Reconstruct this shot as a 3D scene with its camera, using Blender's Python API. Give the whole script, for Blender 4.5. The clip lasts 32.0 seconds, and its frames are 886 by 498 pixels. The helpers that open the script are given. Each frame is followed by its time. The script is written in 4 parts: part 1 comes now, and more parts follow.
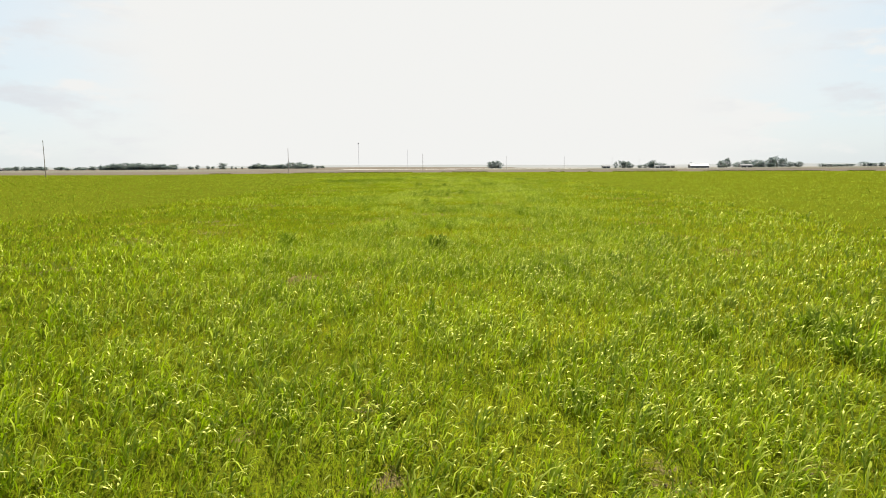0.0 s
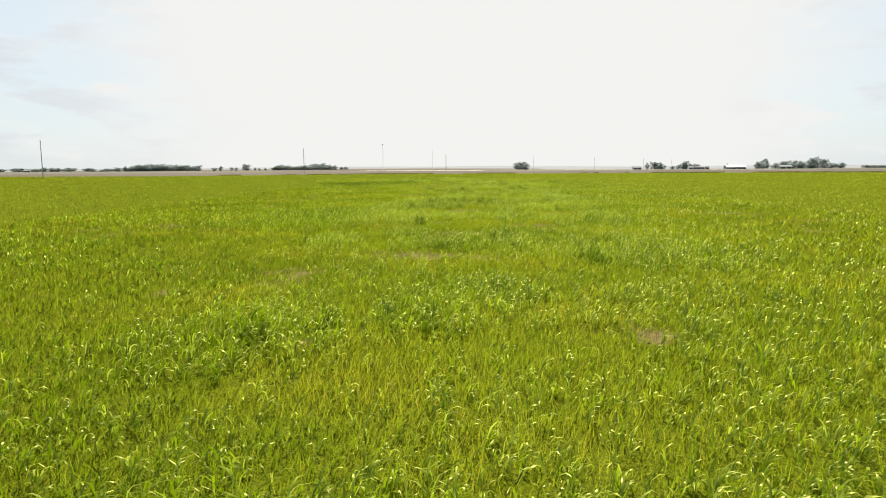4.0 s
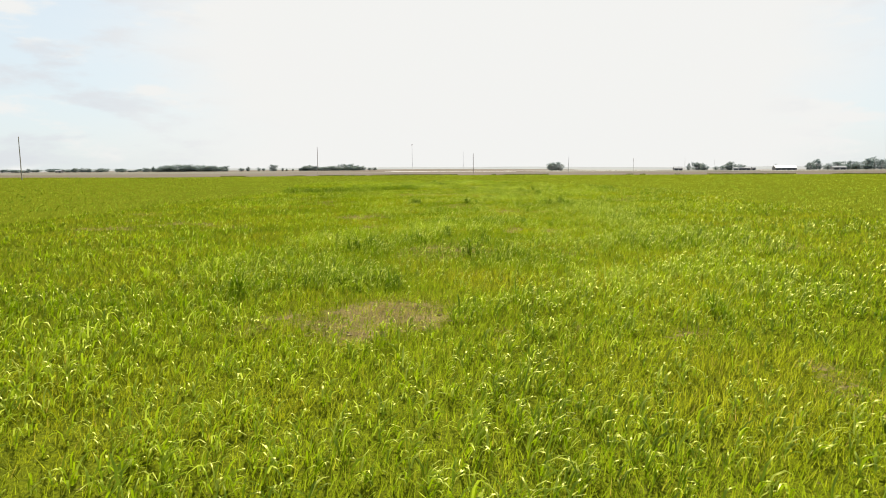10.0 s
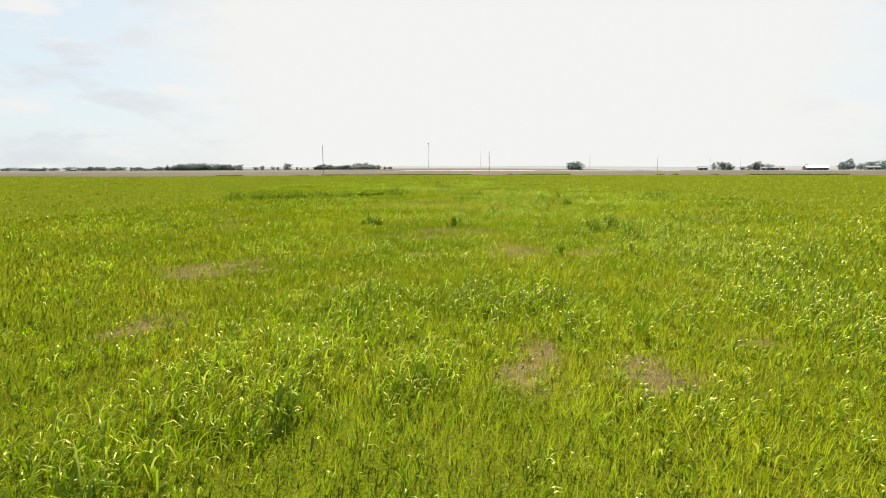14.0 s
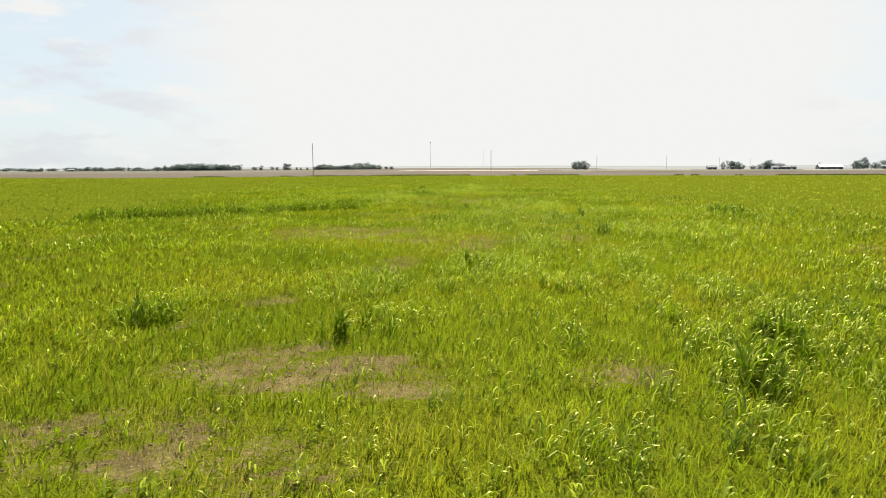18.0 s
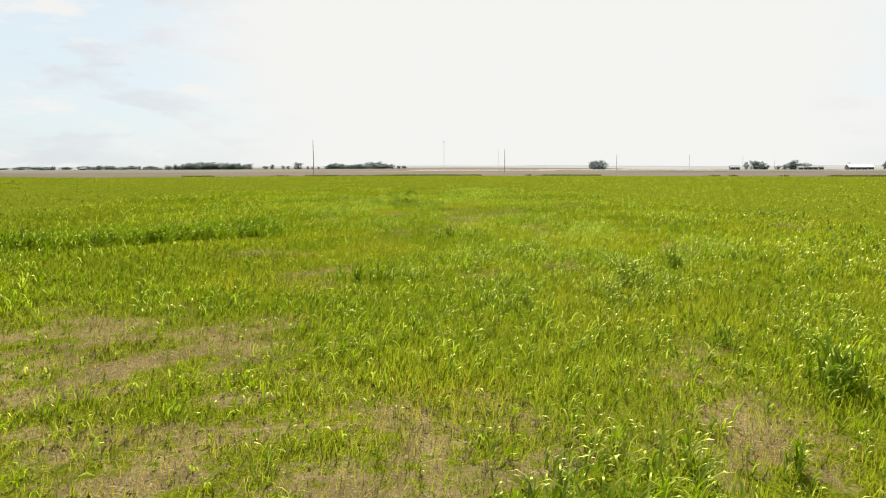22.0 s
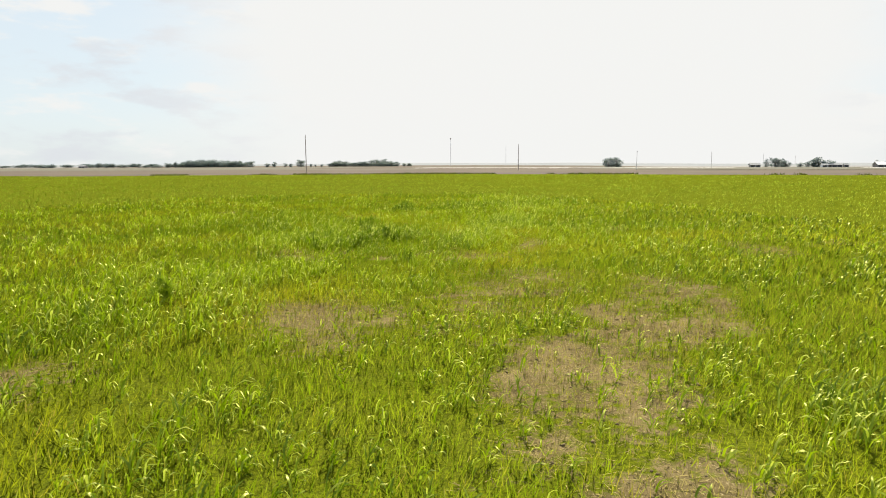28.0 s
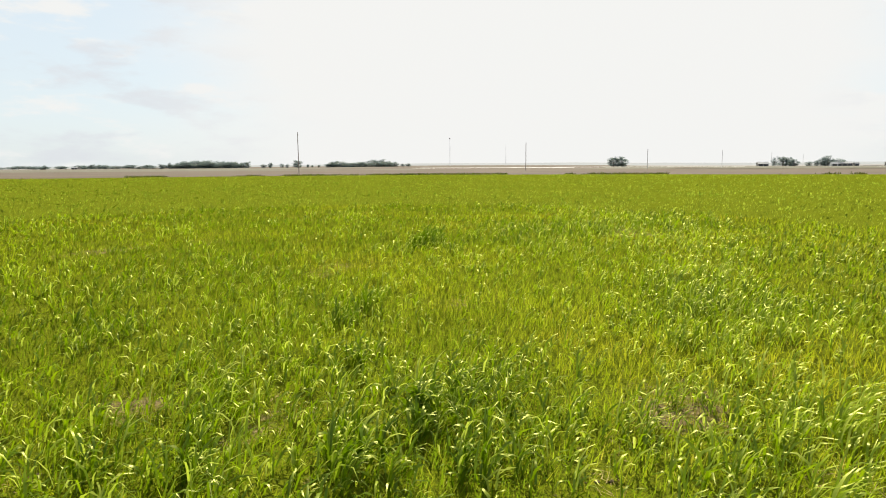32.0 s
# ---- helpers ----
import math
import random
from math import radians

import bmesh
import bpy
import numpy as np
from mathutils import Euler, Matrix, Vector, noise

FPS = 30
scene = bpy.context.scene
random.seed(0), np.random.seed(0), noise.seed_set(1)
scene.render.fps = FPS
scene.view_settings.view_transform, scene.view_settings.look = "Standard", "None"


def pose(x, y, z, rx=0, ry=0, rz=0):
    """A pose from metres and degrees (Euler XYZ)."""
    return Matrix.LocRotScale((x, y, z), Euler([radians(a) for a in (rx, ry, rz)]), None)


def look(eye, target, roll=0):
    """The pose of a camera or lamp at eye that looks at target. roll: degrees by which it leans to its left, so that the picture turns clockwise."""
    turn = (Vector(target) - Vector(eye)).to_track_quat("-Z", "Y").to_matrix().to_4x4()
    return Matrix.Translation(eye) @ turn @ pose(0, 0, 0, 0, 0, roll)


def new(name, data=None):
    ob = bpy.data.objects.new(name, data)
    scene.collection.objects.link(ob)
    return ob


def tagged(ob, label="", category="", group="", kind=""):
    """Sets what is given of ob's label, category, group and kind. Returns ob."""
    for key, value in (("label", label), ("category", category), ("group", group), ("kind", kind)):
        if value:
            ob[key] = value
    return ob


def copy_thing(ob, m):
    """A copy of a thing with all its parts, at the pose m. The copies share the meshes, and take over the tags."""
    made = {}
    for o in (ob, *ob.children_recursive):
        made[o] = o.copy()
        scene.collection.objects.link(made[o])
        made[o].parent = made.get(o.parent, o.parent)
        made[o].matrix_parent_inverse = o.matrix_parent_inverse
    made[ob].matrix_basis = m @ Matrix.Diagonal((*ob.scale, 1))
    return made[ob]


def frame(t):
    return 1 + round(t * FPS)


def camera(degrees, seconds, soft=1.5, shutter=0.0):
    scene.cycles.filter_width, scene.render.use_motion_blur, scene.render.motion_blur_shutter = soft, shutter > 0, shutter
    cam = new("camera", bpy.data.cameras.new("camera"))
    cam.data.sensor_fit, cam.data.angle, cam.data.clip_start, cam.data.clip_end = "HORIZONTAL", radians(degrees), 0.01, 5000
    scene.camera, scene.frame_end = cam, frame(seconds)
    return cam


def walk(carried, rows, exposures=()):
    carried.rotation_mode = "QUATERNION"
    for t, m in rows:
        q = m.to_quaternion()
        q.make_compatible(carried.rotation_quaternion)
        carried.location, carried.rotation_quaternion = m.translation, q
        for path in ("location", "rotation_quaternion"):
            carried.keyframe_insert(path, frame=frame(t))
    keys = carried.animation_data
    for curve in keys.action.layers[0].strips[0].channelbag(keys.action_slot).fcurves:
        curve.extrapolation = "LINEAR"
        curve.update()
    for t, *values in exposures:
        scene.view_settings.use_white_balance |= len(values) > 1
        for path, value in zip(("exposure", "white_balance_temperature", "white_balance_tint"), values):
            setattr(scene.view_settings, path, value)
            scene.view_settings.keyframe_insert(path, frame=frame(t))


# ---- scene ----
cam = camera(68, 32.0, 1.0)


def aim(x, y, z, yaw, pitch, roll):
    """A pose from metres and degrees: yaw to the left of +y, pitch upwards, roll as in look()."""
    a, b = radians(yaw), radians(pitch)
    return look((x, y, z), (x - math.sin(a) * math.cos(b), y + math.cos(a) * math.cos(b), z + math.sin(b)), roll)


EXPOSURES = [(0.0, 0.64), (32.0, 0.66)]
SUN_POWER = 5.0
SKY_GAIN = 0.09
VEIL, HAZE, CLOUD = (0.574, 0.574, 0.561), (0.488, 0.544, 0.570), (0.470, 0.486, 0.509)
TURF_PER_M2, CROP_PER_M2 = 480, 27
PATH = [
    (0.0, aim(-0.00, -0.00, 3.35, 3.22, -7.25, -0.47)),
    (0.5, aim(-0.09, 2.87, 3.32, 3.55, -7.23, -0.47)),
    (1.0, aim(-0.16, 5.73, 3.30, 3.84, -7.19, -0.47)),
    (1.5, aim(-0.21, 8.54, 3.28, 3.99, -7.16, -0.46)),
    (2.0, aim(-0.20, 11.32, 3.26, 3.95, -7.15, -0.46)),
    (2.5, aim(-0.17, 14.06, 3.22, 3.97, -7.14, -0.45)),
    (3.0, aim(-0.15, 16.77, 3.18, 4.33, -7.14, -0.46)),
    (3.5, aim(-0.14, 19.44, 3.12, 4.88, -7.12, -0.46)),
    (4.0, aim(-0.11, 22.08, 3.06, 5.46, -7.11, -0.47)),
    (4.5, aim(-0.06, 24.72, 3.01, 5.93, -7.08, -0.47)),
    (5.0, aim(0.02, 27.36, 2.98, 6.12, -7.05, -0.48)),
    (5.5, aim(0.11, 30.00, 2.96, 6.29, -7.03, -0.49)),
    (6.0, aim(0.19, 32.64, 2.95, 6.35, -7.03, -0.51)),
    (6.5, aim(0.26, 35.30, 2.96, 6.37, -7.03, -0.50)),
    (7.0, aim(0.30, 37.98, 2.97, 6.72, -7.03, -0.49)),
    (7.5, aim(0.29, 40.69, 2.99, 7.07, -7.04, -0.47)),
    (8.0, aim(0.26, 43.45, 3.00, 7.26, -7.03, -0.46)),
    (8.5, aim(0.20, 46.19, 3.00, 7.40, -7.02, -0.45)),
    (9.0, aim(0.15, 48.92, 2.99, 7.77, -7.02, -0.44)),
    (9.5, aim(0.09, 51.64, 2.98, 8.17, -7.02, -0.44)),
    (10.0, aim(0.01, 54.38, 2.96, 8.26, -7.03, -0.44)),
    (10.5, aim(-0.09, 57.15, 2.95, 8.32, -7.02, -0.43)),
    (11.0, aim(-0.18, 59.86, 2.93, 8.82, -7.03, -0.41)),
    (11.5, aim(-0.28, 62.48, 2.91, 9.20, -7.07, -0.37)),
    (12.0, aim(-0.38, 65.06, 2.89, 9.33, -7.08, -0.33)),
    (12.5, aim(-0.49, 67.64, 2.89, 9.31, -7.08, -0.31)),
    (13.0, aim(-0.60, 70.23, 2.90, 9.58, -7.07, -0.30)),
    (13.5, aim(-0.71, 72.85, 2.91, 9.75, -7.08, -0.31)),
    (14.0, aim(-0.83, 75.47, 2.92, 9.80, -7.09, -0.32)),
    (14.5, aim(-0.99, 78.03, 2.93, 9.78, -7.11, -0.34)),
    (15.0, aim(-1.11, 80.61, 2.95, 9.81, -7.12, -0.36)),
    (15.5, aim(-1.21, 83.19, 2.98, 9.87, -7.12, -0.37)),
    (16.0, aim(-1.31, 85.76, 3.01, 9.96, -7.11, -0.39)),
    (16.5, aim(-1.42, 88.30, 3.03, 10.05, -7.11, -0.40)),
    (17.0, aim(-1.57, 90.82, 3.04, 10.15, -7.11, -0.41)),
    (17.5, aim(-1.73, 93.31, 3.05, 10.15, -7.12, -0.42)),
    (18.0, aim(-1.90, 95.77, 3.06, 10.13, -7.12, -0.43)),
    (18.5, aim(-2.05, 98.21, 3.06, 10.15, -7.11, -0.43)),
    (19.0, aim(-2.21, 100.63, 3.05, 10.26, -7.10, -0.43)),
    (19.5, aim(-2.39, 103.09, 3.05, 10.35, -7.12, -0.40)),
    (20.0, aim(-2.59, 105.64, 3.04, 10.81, -7.13, -0.37)),
    (20.5, aim(-2.80, 108.24, 3.03, 11.04, -7.14, -0.33)),
    (21.0, aim(-3.01, 110.87, 3.02, 11.12, -7.17, -0.30)),
    (21.5, aim(-3.22, 113.51, 3.01, 11.20, -7.17, -0.29)),
    (22.0, aim(-3.46, 116.11, 2.99, 11.39, -7.16, -0.30)),
    (22.5, aim(-3.70, 118.68, 2.97, 11.51, -7.17, -0.31)),
    (23.0, aim(-3.94, 121.23, 2.96, 11.47, -7.19, -0.33)),
    (23.5, aim(-4.17, 123.78, 2.96, 11.92, -7.19, -0.33)),
    (24.0, aim(-4.43, 126.32, 2.96, 11.91, -7.16, -0.31)),
    (24.5, aim(-4.77, 128.82, 2.96, 11.87, -7.18, -0.29)),
    (25.0, aim(-5.17, 131.26, 2.95, 11.85, -7.22, -0.27)),
    (25.5, aim(-5.66, 133.64, 2.93, 11.85, -7.26, -0.26)),
    (26.0, aim(-6.25, 135.94, 2.91, 11.87, -7.29, -0.26)),
    (26.5, aim(-6.98, 138.15, 2.88, 11.89, -7.33, -0.26)),
    (27.0, aim(-7.87, 140.25, 2.85, 11.91, -7.35, -0.27)),
    (27.5, aim(-8.81, 142.28, 2.82, 11.91, -7.36, -0.28)),
    (28.0, aim(-9.72, 144.28, 2.79, 11.93, -7.35, -0.32)),
    (28.5, aim(-10.58, 146.27, 2.77, 11.92, -7.40, -0.38)),
    (29.0, aim(-11.43, 148.33, 2.74, 11.89, -7.42, -0.45)),
    (29.5, aim(-12.25, 150.53, 2.71, 11.89, -7.42, -0.52)),
    (30.0, aim(-12.98, 152.77, 2.69, 11.86, -7.44, -0.56)),
    (30.5, aim(-13.66, 155.03, 2.67, 11.81, -7.42, -0.59)),
    (31.0, aim(-14.28, 157.31, 2.66, 11.82, -7.39, -0.59)),
    (31.5, aim(-14.85, 159.63, 2.64, 11.81, -7.34, -0.56)),
    (32.0, aim(-15.41, 161.90, 2.62, 11.79, -7.33, -0.52)),
]
walk(cam, PATH, EXPOSURES)

# ---- world, sun ----
SUN_AZ, SUN_EL = radians(-4.0), radians(50.0)     # azimuth clockwise from +y, elevation
world = bpy.data.worlds.new("world")
scene.world = world
world.use_nodes = True
wt = world.node_tree
wt.nodes.clear()


def node(tree, kind, **values):
    n = tree.nodes.new(kind)
    for key, value in values.items():
        if key in n.inputs:
            n.inputs[key].default_value = value
    return n


def link(tree, a, b):
    tree.links.new(a, b)


def maths(tree, op, a, b=0.0, c=0.0):
    n = tree.nodes.new("ShaderNodeMath")
    n.operation = op
    for socket, value in zip(n.inputs, (a, b, c)):
        if isinstance(value, (int, float)):
            socket.default_value = value
        else:
            tree.links.new(value, socket)
    return n.outputs[0]


def mixed(tree, factor, a, b):
    n = tree.nodes.new("ShaderNodeMix")
    n.data_type = "RGBA"
    for socket, value in ((n.inputs[0], factor), (n.inputs[6], a), (n.inputs[7], b)):
        if isinstance(value, (int, float)):
            socket.default_value = value
        elif isinstance(value, tuple):
            socket.default_value = (*value, 1.0)
        else:
            tree.links.new(value, socket)
    return n.outputs[2]


def ramp(tree, value, low, high):
    n = tree.nodes.new("ShaderNodeMapRange")
    n.interpolation_type = "SMOOTHSTEP"
    tree.links.new(value, n.inputs[0])
    n.inputs[1].default_value, n.inputs[2].default_value = low, high
    return n.outputs[0]


def grain(tree, vector, scale, detail=3.0, rough=0.55):
    n = node(tree, "ShaderNodeTexNoise", Scale=scale, Detail=detail, Roughness=rough)
    tree.links.new(vector, n.inputs["Vector"])
    return n.outputs[0]


sky = wt.nodes.new("ShaderNodeTexSky")
sky.sky_type = "NISHITA"
sky.sun_disc = False
sky.sun_elevation, sky.sun_rotation = SUN_EL, SUN_AZ
sky.air_density, sky.dust_density, sky.ozone_density = 1.0, 1.2, 1.0
# thin summer cloud: a white veil round the sun, wisps that let the blue through away from it
coord = wt.nodes.new("ShaderNodeTexCoord").outputs["Generated"]
sun_way = (math.sin(SUN_AZ) * math.cos(SUN_EL), math.cos(SUN_AZ) * math.cos(SUN_EL), math.sin(SUN_EL))
towards = wt.nodes.new("ShaderNodeVectorMath")
towards.operation = "DOT_PRODUCT"
link(wt, coord, towards.inputs[0])
towards.inputs[1].default_value = sun_way
stretch = node(wt, "ShaderNodeMapping")
stretch.inputs["Scale"].default_value = (1.0, 1.0, 3.2)
link(wt, coord, stretch.inputs["Vector"])
wisps = ramp(wt, grain(wt, stretch.outputs[0], 6.5, 6.0, 0.55), 0.50, 0.62)
shade = ramp(wt, grain(wt, stretch.outputs[0], 9.0, 5.0, 0.55), 0.50, 0.68)
clear = node(wt, "ShaderNodeVectorMath")
clear.operation = "SCALE"
link(wt, sky.outputs[0], clear.inputs[0])
clear.inputs["Scale"].default_value = SKY_GAIN
hazy = mixed(wt, maths(wt, "MULTIPLY", ramp(wt, towards.outputs["Value"], -0.1, 0.45), 0.82), clear.outputs[0], HAZE)
hazy = mixed(wt, maths(wt, "MULTIPLY", wisps, 0.95), hazy, VEIL)
hazy = mixed(wt, maths(wt, "MULTIPLY", shade, 0.8), hazy, CLOUD)
across = wt.nodes.new("ShaderNodeVectorMath")
across.operation = "DOT_PRODUCT"
link(wt, coord, across.inputs[0])
across.inputs[1].default_value = (math.cos(SUN_AZ), -math.sin(SUN_AZ), 0.0)
ragged_edge = maths(wt, "MULTIPLY", maths(wt, "SUBTRACT", grain(wt, stretch.outputs[0], 3.0, 5.0, 0.55), 0.5), 0.30)
aside = ramp(wt, maths(wt, "ADD", maths(wt, "ABSOLUTE", across.outputs["Value"]), ragged_edge), 0.33, 0.58)
veil = maths(wt, "MULTIPLY", maths(wt, "SUBTRACT", 1.0, aside), ramp(wt, towards.outputs["Value"], 0.25, 0.5))
back = node(wt, "ShaderNodeBackground", Strength=1.0)
link(wt, mixed(wt, veil, hazy, VEIL), back.inputs["Color"])
link(wt, back.outputs[0], node(wt, "ShaderNodeOutputWorld").inputs["Surface"])

sun = new("sun", bpy.data.lights.new("sun", "SUN"))
sun.data.energy, sun.data.angle, sun.data.color = SUN_POWER, radians(1.6), (1.0, 0.93, 0.78)
sun.matrix_world = look(sun_way, (0, 0, 0))

# ---- materials ----


def material(name):
    m = bpy.data.materials.new(name)
    m.use_nodes = True
    m.node_tree.nodes.clear()
    return m, m.node_tree


def place_of(tree):
    return tree.nodes.new("ShaderNodeNewGeometry").outputs["Position"]


def leaf_material(name, dark, light, dry, dryness, gloss, through_light, rough=0.34, spread=0.85, pale=0.0):
    """Living leaf: sun shines through it, a waxy face, patches of growth of several sizes and a spread from leaf to
    leaf. pale: strength of the glints painted on random leaves.
    """
    m, t = material(name)
    geo = t.nodes.new("ShaderNodeNewGeometry")
    where = geo.outputs["Position"]
    patches = maths(t, "ADD", maths(t, "MULTIPLY", grain(t, where, 0.11, 2.0), 0.55), maths(t, "MULTIPLY", grain(t, where, 0.9, 3.0), 0.45))
    each = geo.outputs["Random Per Island"]
    f = maths(t, "ADD", ramp(t, patches, 0.36, 0.64), maths(t, "MULTIPLY", maths(t, "SUBTRACT", each, 0.5), spread))
    c = mixed(t, f, dark, light)
    sallow = maths(t, "MULTIPLY", ramp(t, grain(t, where, 0.22, 5.0), 0.46, 0.70), dryness)
    c = mixed(t, maths(t, "MINIMUM", maths(t, "ADD", sallow, maths(t, "MULTIPLY", ramp(t, each, 0.86, 1.0), dryness)), 1.0), c, dry)
    # random leaves take a cream tint that stands in for sun glints
    if pale:
        c = mixed(t, maths(t, "MULTIPLY", ramp(t, each, 0.66, 0.95), pale), c, (0.58, 0.63, 0.10))
    top = node(t, "ShaderNodeBsdfPrincipled", Roughness=rough)
    top.inputs["Specular IOR Level"].default_value = 0.0
    link(t, c, top.inputs["Base Color"])
    under = node(t, "ShaderNodeBsdfTranslucent")
    warm = mixed(t, 0.35, c, light)
    link(t, warm, under.inputs["Color"])
    mix = node(t, "ShaderNodeMixShader", Fac=through_light)
    link(t, top.outputs[0], mix.inputs[1])
    link(t, under.outputs[0], mix.inputs[2])
    wax = node(t, "ShaderNodeBsdfGlossy", Roughness=rough)
    wax.inputs["Color"].default_value = (1.0, 0.99, 0.36 if pale else 0.15, 1.0)
    coat = node(t, "ShaderNodeMixShader", Fac=gloss)
    link(t, mix.outputs[0], coat.inputs[1])
    link(t, wax.outputs[0], coat.inputs[2])
    link(t, (coat if gloss else mix).outputs[0], node(t, "ShaderNodeOutputMaterial").inputs["Surface"])
    return m


def rough_material(name, a, b, scale, rough=0.9, c=None, fine=12.0, bump=0.0, metal=0.0):
    """Two tones in patches, a finer grain over them, and where wanted a third tone in spots."""
    m, t = material(name)
    where = place_of(t)
    big = ramp(t, grain(t, where, scale, 5.0, 0.6), 0.34, 0.66)
    small = grain(t, where, scale * fine, 4.0, 0.65)
    col = mixed(t, maths(t, "ADD", maths(t, "MULTIPLY", big, 0.65), maths(t, "MULTIPLY", small, 0.35)), a, b)
    if c:
        col = mixed(t, ramp(t, grain(t, where, scale * 2.7, 4.0), 0.56, 0.7), col, c)
    s = node(t, "ShaderNodeBsdfPrincipled", Roughness=rough, Metallic=metal)
    s.inputs["Specular IOR Level"].default_value = 0.25
    link(t, col, s.inputs["Base Color"])
    if bump:
        bmp = node(t, "ShaderNodeBump", Strength=0.7, Distance=bump)
        link(t, small, bmp.inputs["Height"])
        link(t, bmp.outputs[0], s.inputs["Normal"])
    link(t, s.outputs[0], node(t, "ShaderNodeOutputMaterial").inputs["Surface"])
    return m


GRASS = leaf_material("grass_leaf", (0.100, 0.169, 0.002), (0.196, 0.261, 0.004), (0.29, 0.235, 0.008), 0.40, 0.013, 0.15, 0.50, 0.45)
DRY_GRASS = leaf_material("dry_grass_leaf", (0.155, 0.165, 0.008), (0.27, 0.255, 0.020), (0.30, 0.215, 0.05), 0.6, 0.008, 0.15, 0.55, 0.6)
# The dark tone also carries shade between plants; the last number adds painted glints.
CROP = leaf_material("crop_leaf", (0.064, 0.132, 0.001), (0.262, 0.368, 0.003), (0.46, 0.46, 0.06), 0.16, 0.048, 0.56, 0.38, 1.0, 0.75)
# Farther stand: raised blue puts a little distance haze into the greens.
FAR_CROP = leaf_material("hazed_far_stand", (0.128, 0.212, 0.013), (0.212, 0.290, 0.020), (0.26, 0.240, 0.04), 0.26, 0.020, 0.15, 0.50, 0.12)
# Darkened for the self-shade of tall growth; the last number adds painted glints.
LUSH = leaf_material("lush_leaf", (0.052, 0.116, 0.001), (0.200, 0.300, 0.003), (0.40, 0.43, 0.06), 0.12, 0.040, 0.46, 0.40, 0.95, 0.6)
STRAW = leaf_material("straw", (0.24, 0.19, 0.07), (0.42, 0.34, 0.14), (0.17, 0.125, 0.05), 0.5, 0.02, 0.25, 0.7)
STUBBLE = rough_material("stubble_soil", (0.075, 0.055, 0.037), (0.118, 0.088, 0.060), 0.03, 0.95, (0.082, 0.078, 0.040), 30.0)
FALLOW = rough_material("olive_fallow", (0.094, 0.090, 0.060), (0.142, 0.132, 0.094), 0.02, 0.95, (0.125, 0.098, 0.068), 20.0)
DITCH = rough_material("ditch_growth", (0.040, 0.044, 0.020), (0.075, 0.074, 0.036), 0.15, 0.95)
PALE = rough_material("pale_ground", (0.54, 0.52, 0.49), (0.66, 0.64, 0.60), 0.05, 0.9)
# Far fields: soil tones lightened and greyed, with haze put into the colour.
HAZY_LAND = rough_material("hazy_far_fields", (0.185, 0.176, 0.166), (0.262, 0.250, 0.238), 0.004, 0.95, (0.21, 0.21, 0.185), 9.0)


def soil_material():
    """Dry clodded soil, with seedlings and low weeds between the stand."""
    m, t = material("field_soil")
    where = place_of(t)
    big, small = ramp(t, grain(t, where, 0.9, 5.0, 0.6), 0.34, 0.66), grain(t, where, 13.0, 5.0, 0.7)
    earth = mixed(t, maths(t, "ADD", maths(t, "MULTIPLY", big, 0.5), maths(t, "MULTIPLY", small, 0.5)), (0.084, 0.064, 0.025), (0.245, 0.190, 0.090))
    earth = mixed(t, ramp(t, grain(t, where, 27.0, 3.0, 0.7), 0.58, 0.68), earth, (0.36, 0.285, 0.150))
    green = mixed(t, ramp(t, grain(t, where, 19.0, 4.0, 0.7), 0.35, 0.65), (0.060, 0.080, 0.002), (0.136, 0.165, 0.004))
    cover = node(t, "ShaderNodeAttribute")
    cover.attribute_name = "undergrowth"
    tufts = maths(t, "ADD", cover.outputs["Fac"], maths(t, "MULTIPLY", maths(t, "SUBTRACT", grain(t, where, 6.0, 4.0, 0.7), 0.5), 1.7))
    s = node(t, "ShaderNodeBsdfPrincipled", Roughness=0.95)
    s.inputs["Specular IOR Level"].default_value = 0.0
    link(t, mixed(t, maths(t, "MULTIPLY", ramp(t, tufts, 0.40, 0.78), 0.92), earth, green), s.inputs["Base Color"])
    bmp = node(t, "ShaderNodeBump", Strength=0.9, Distance=0.05)
    link(t, small, bmp.inputs["Height"])
    link(t, bmp.outputs[0], s.inputs["Normal"])
    link(t, s.outputs[0], node(t, "ShaderNodeOutputMaterial").inputs["Surface"])
    return m


SOIL = soil_material()
EDGE = leaf_material("weed_leaf", (0.055, 0.085, 0.018), (0.14, 0.17, 0.035), (0.22, 0.16, 0.07), 0.5, 0.02, 0.3, 0.6)
# Horizon trees: both greens carry a blue-grey tint for distance haze.
HAZY_TREE_LEAF = leaf_material("hazy_tree_leaf", (0.125, 0.172, 0.182), (0.205, 0.258, 0.262), (0.22, 0.24, 0.21), 0.2, 0.02, 0.40, 0.6)
BARK = rough_material("bark", (0.10, 0.08, 0.06), (0.19, 0.16, 0.13), 1.5, 0.95)
POLE_WOOD = rough_material("pole_wood", (0.25, 0.21, 0.18), (0.38, 0.33, 0.29), 0.8, 0.9)
# Wood of the far poles, lightened: distance haze put into the colour.
HAZE_PALE_POLE = rough_material("haze_paled_pole_wood", (0.46, 0.44, 0.42), (0.58, 0.56, 0.54), 0.8, 0.9)
STEEL = rough_material("galvanised_steel", (0.45, 0.46, 0.47), (0.62, 0.63, 0.64), 0.6, 0.45, None, 12.0, 0.0, 0.6)
PORCELAIN = rough_material("porcelain", (0.30, 0.22, 0.18), (0.40, 0.32, 0.28), 9.0, 0.3)
WHITE_METAL = rough_material("white_sheet_metal", (0.74, 0.74, 0.73), (0.86, 0.86, 0.85), 0.35, 0.5)
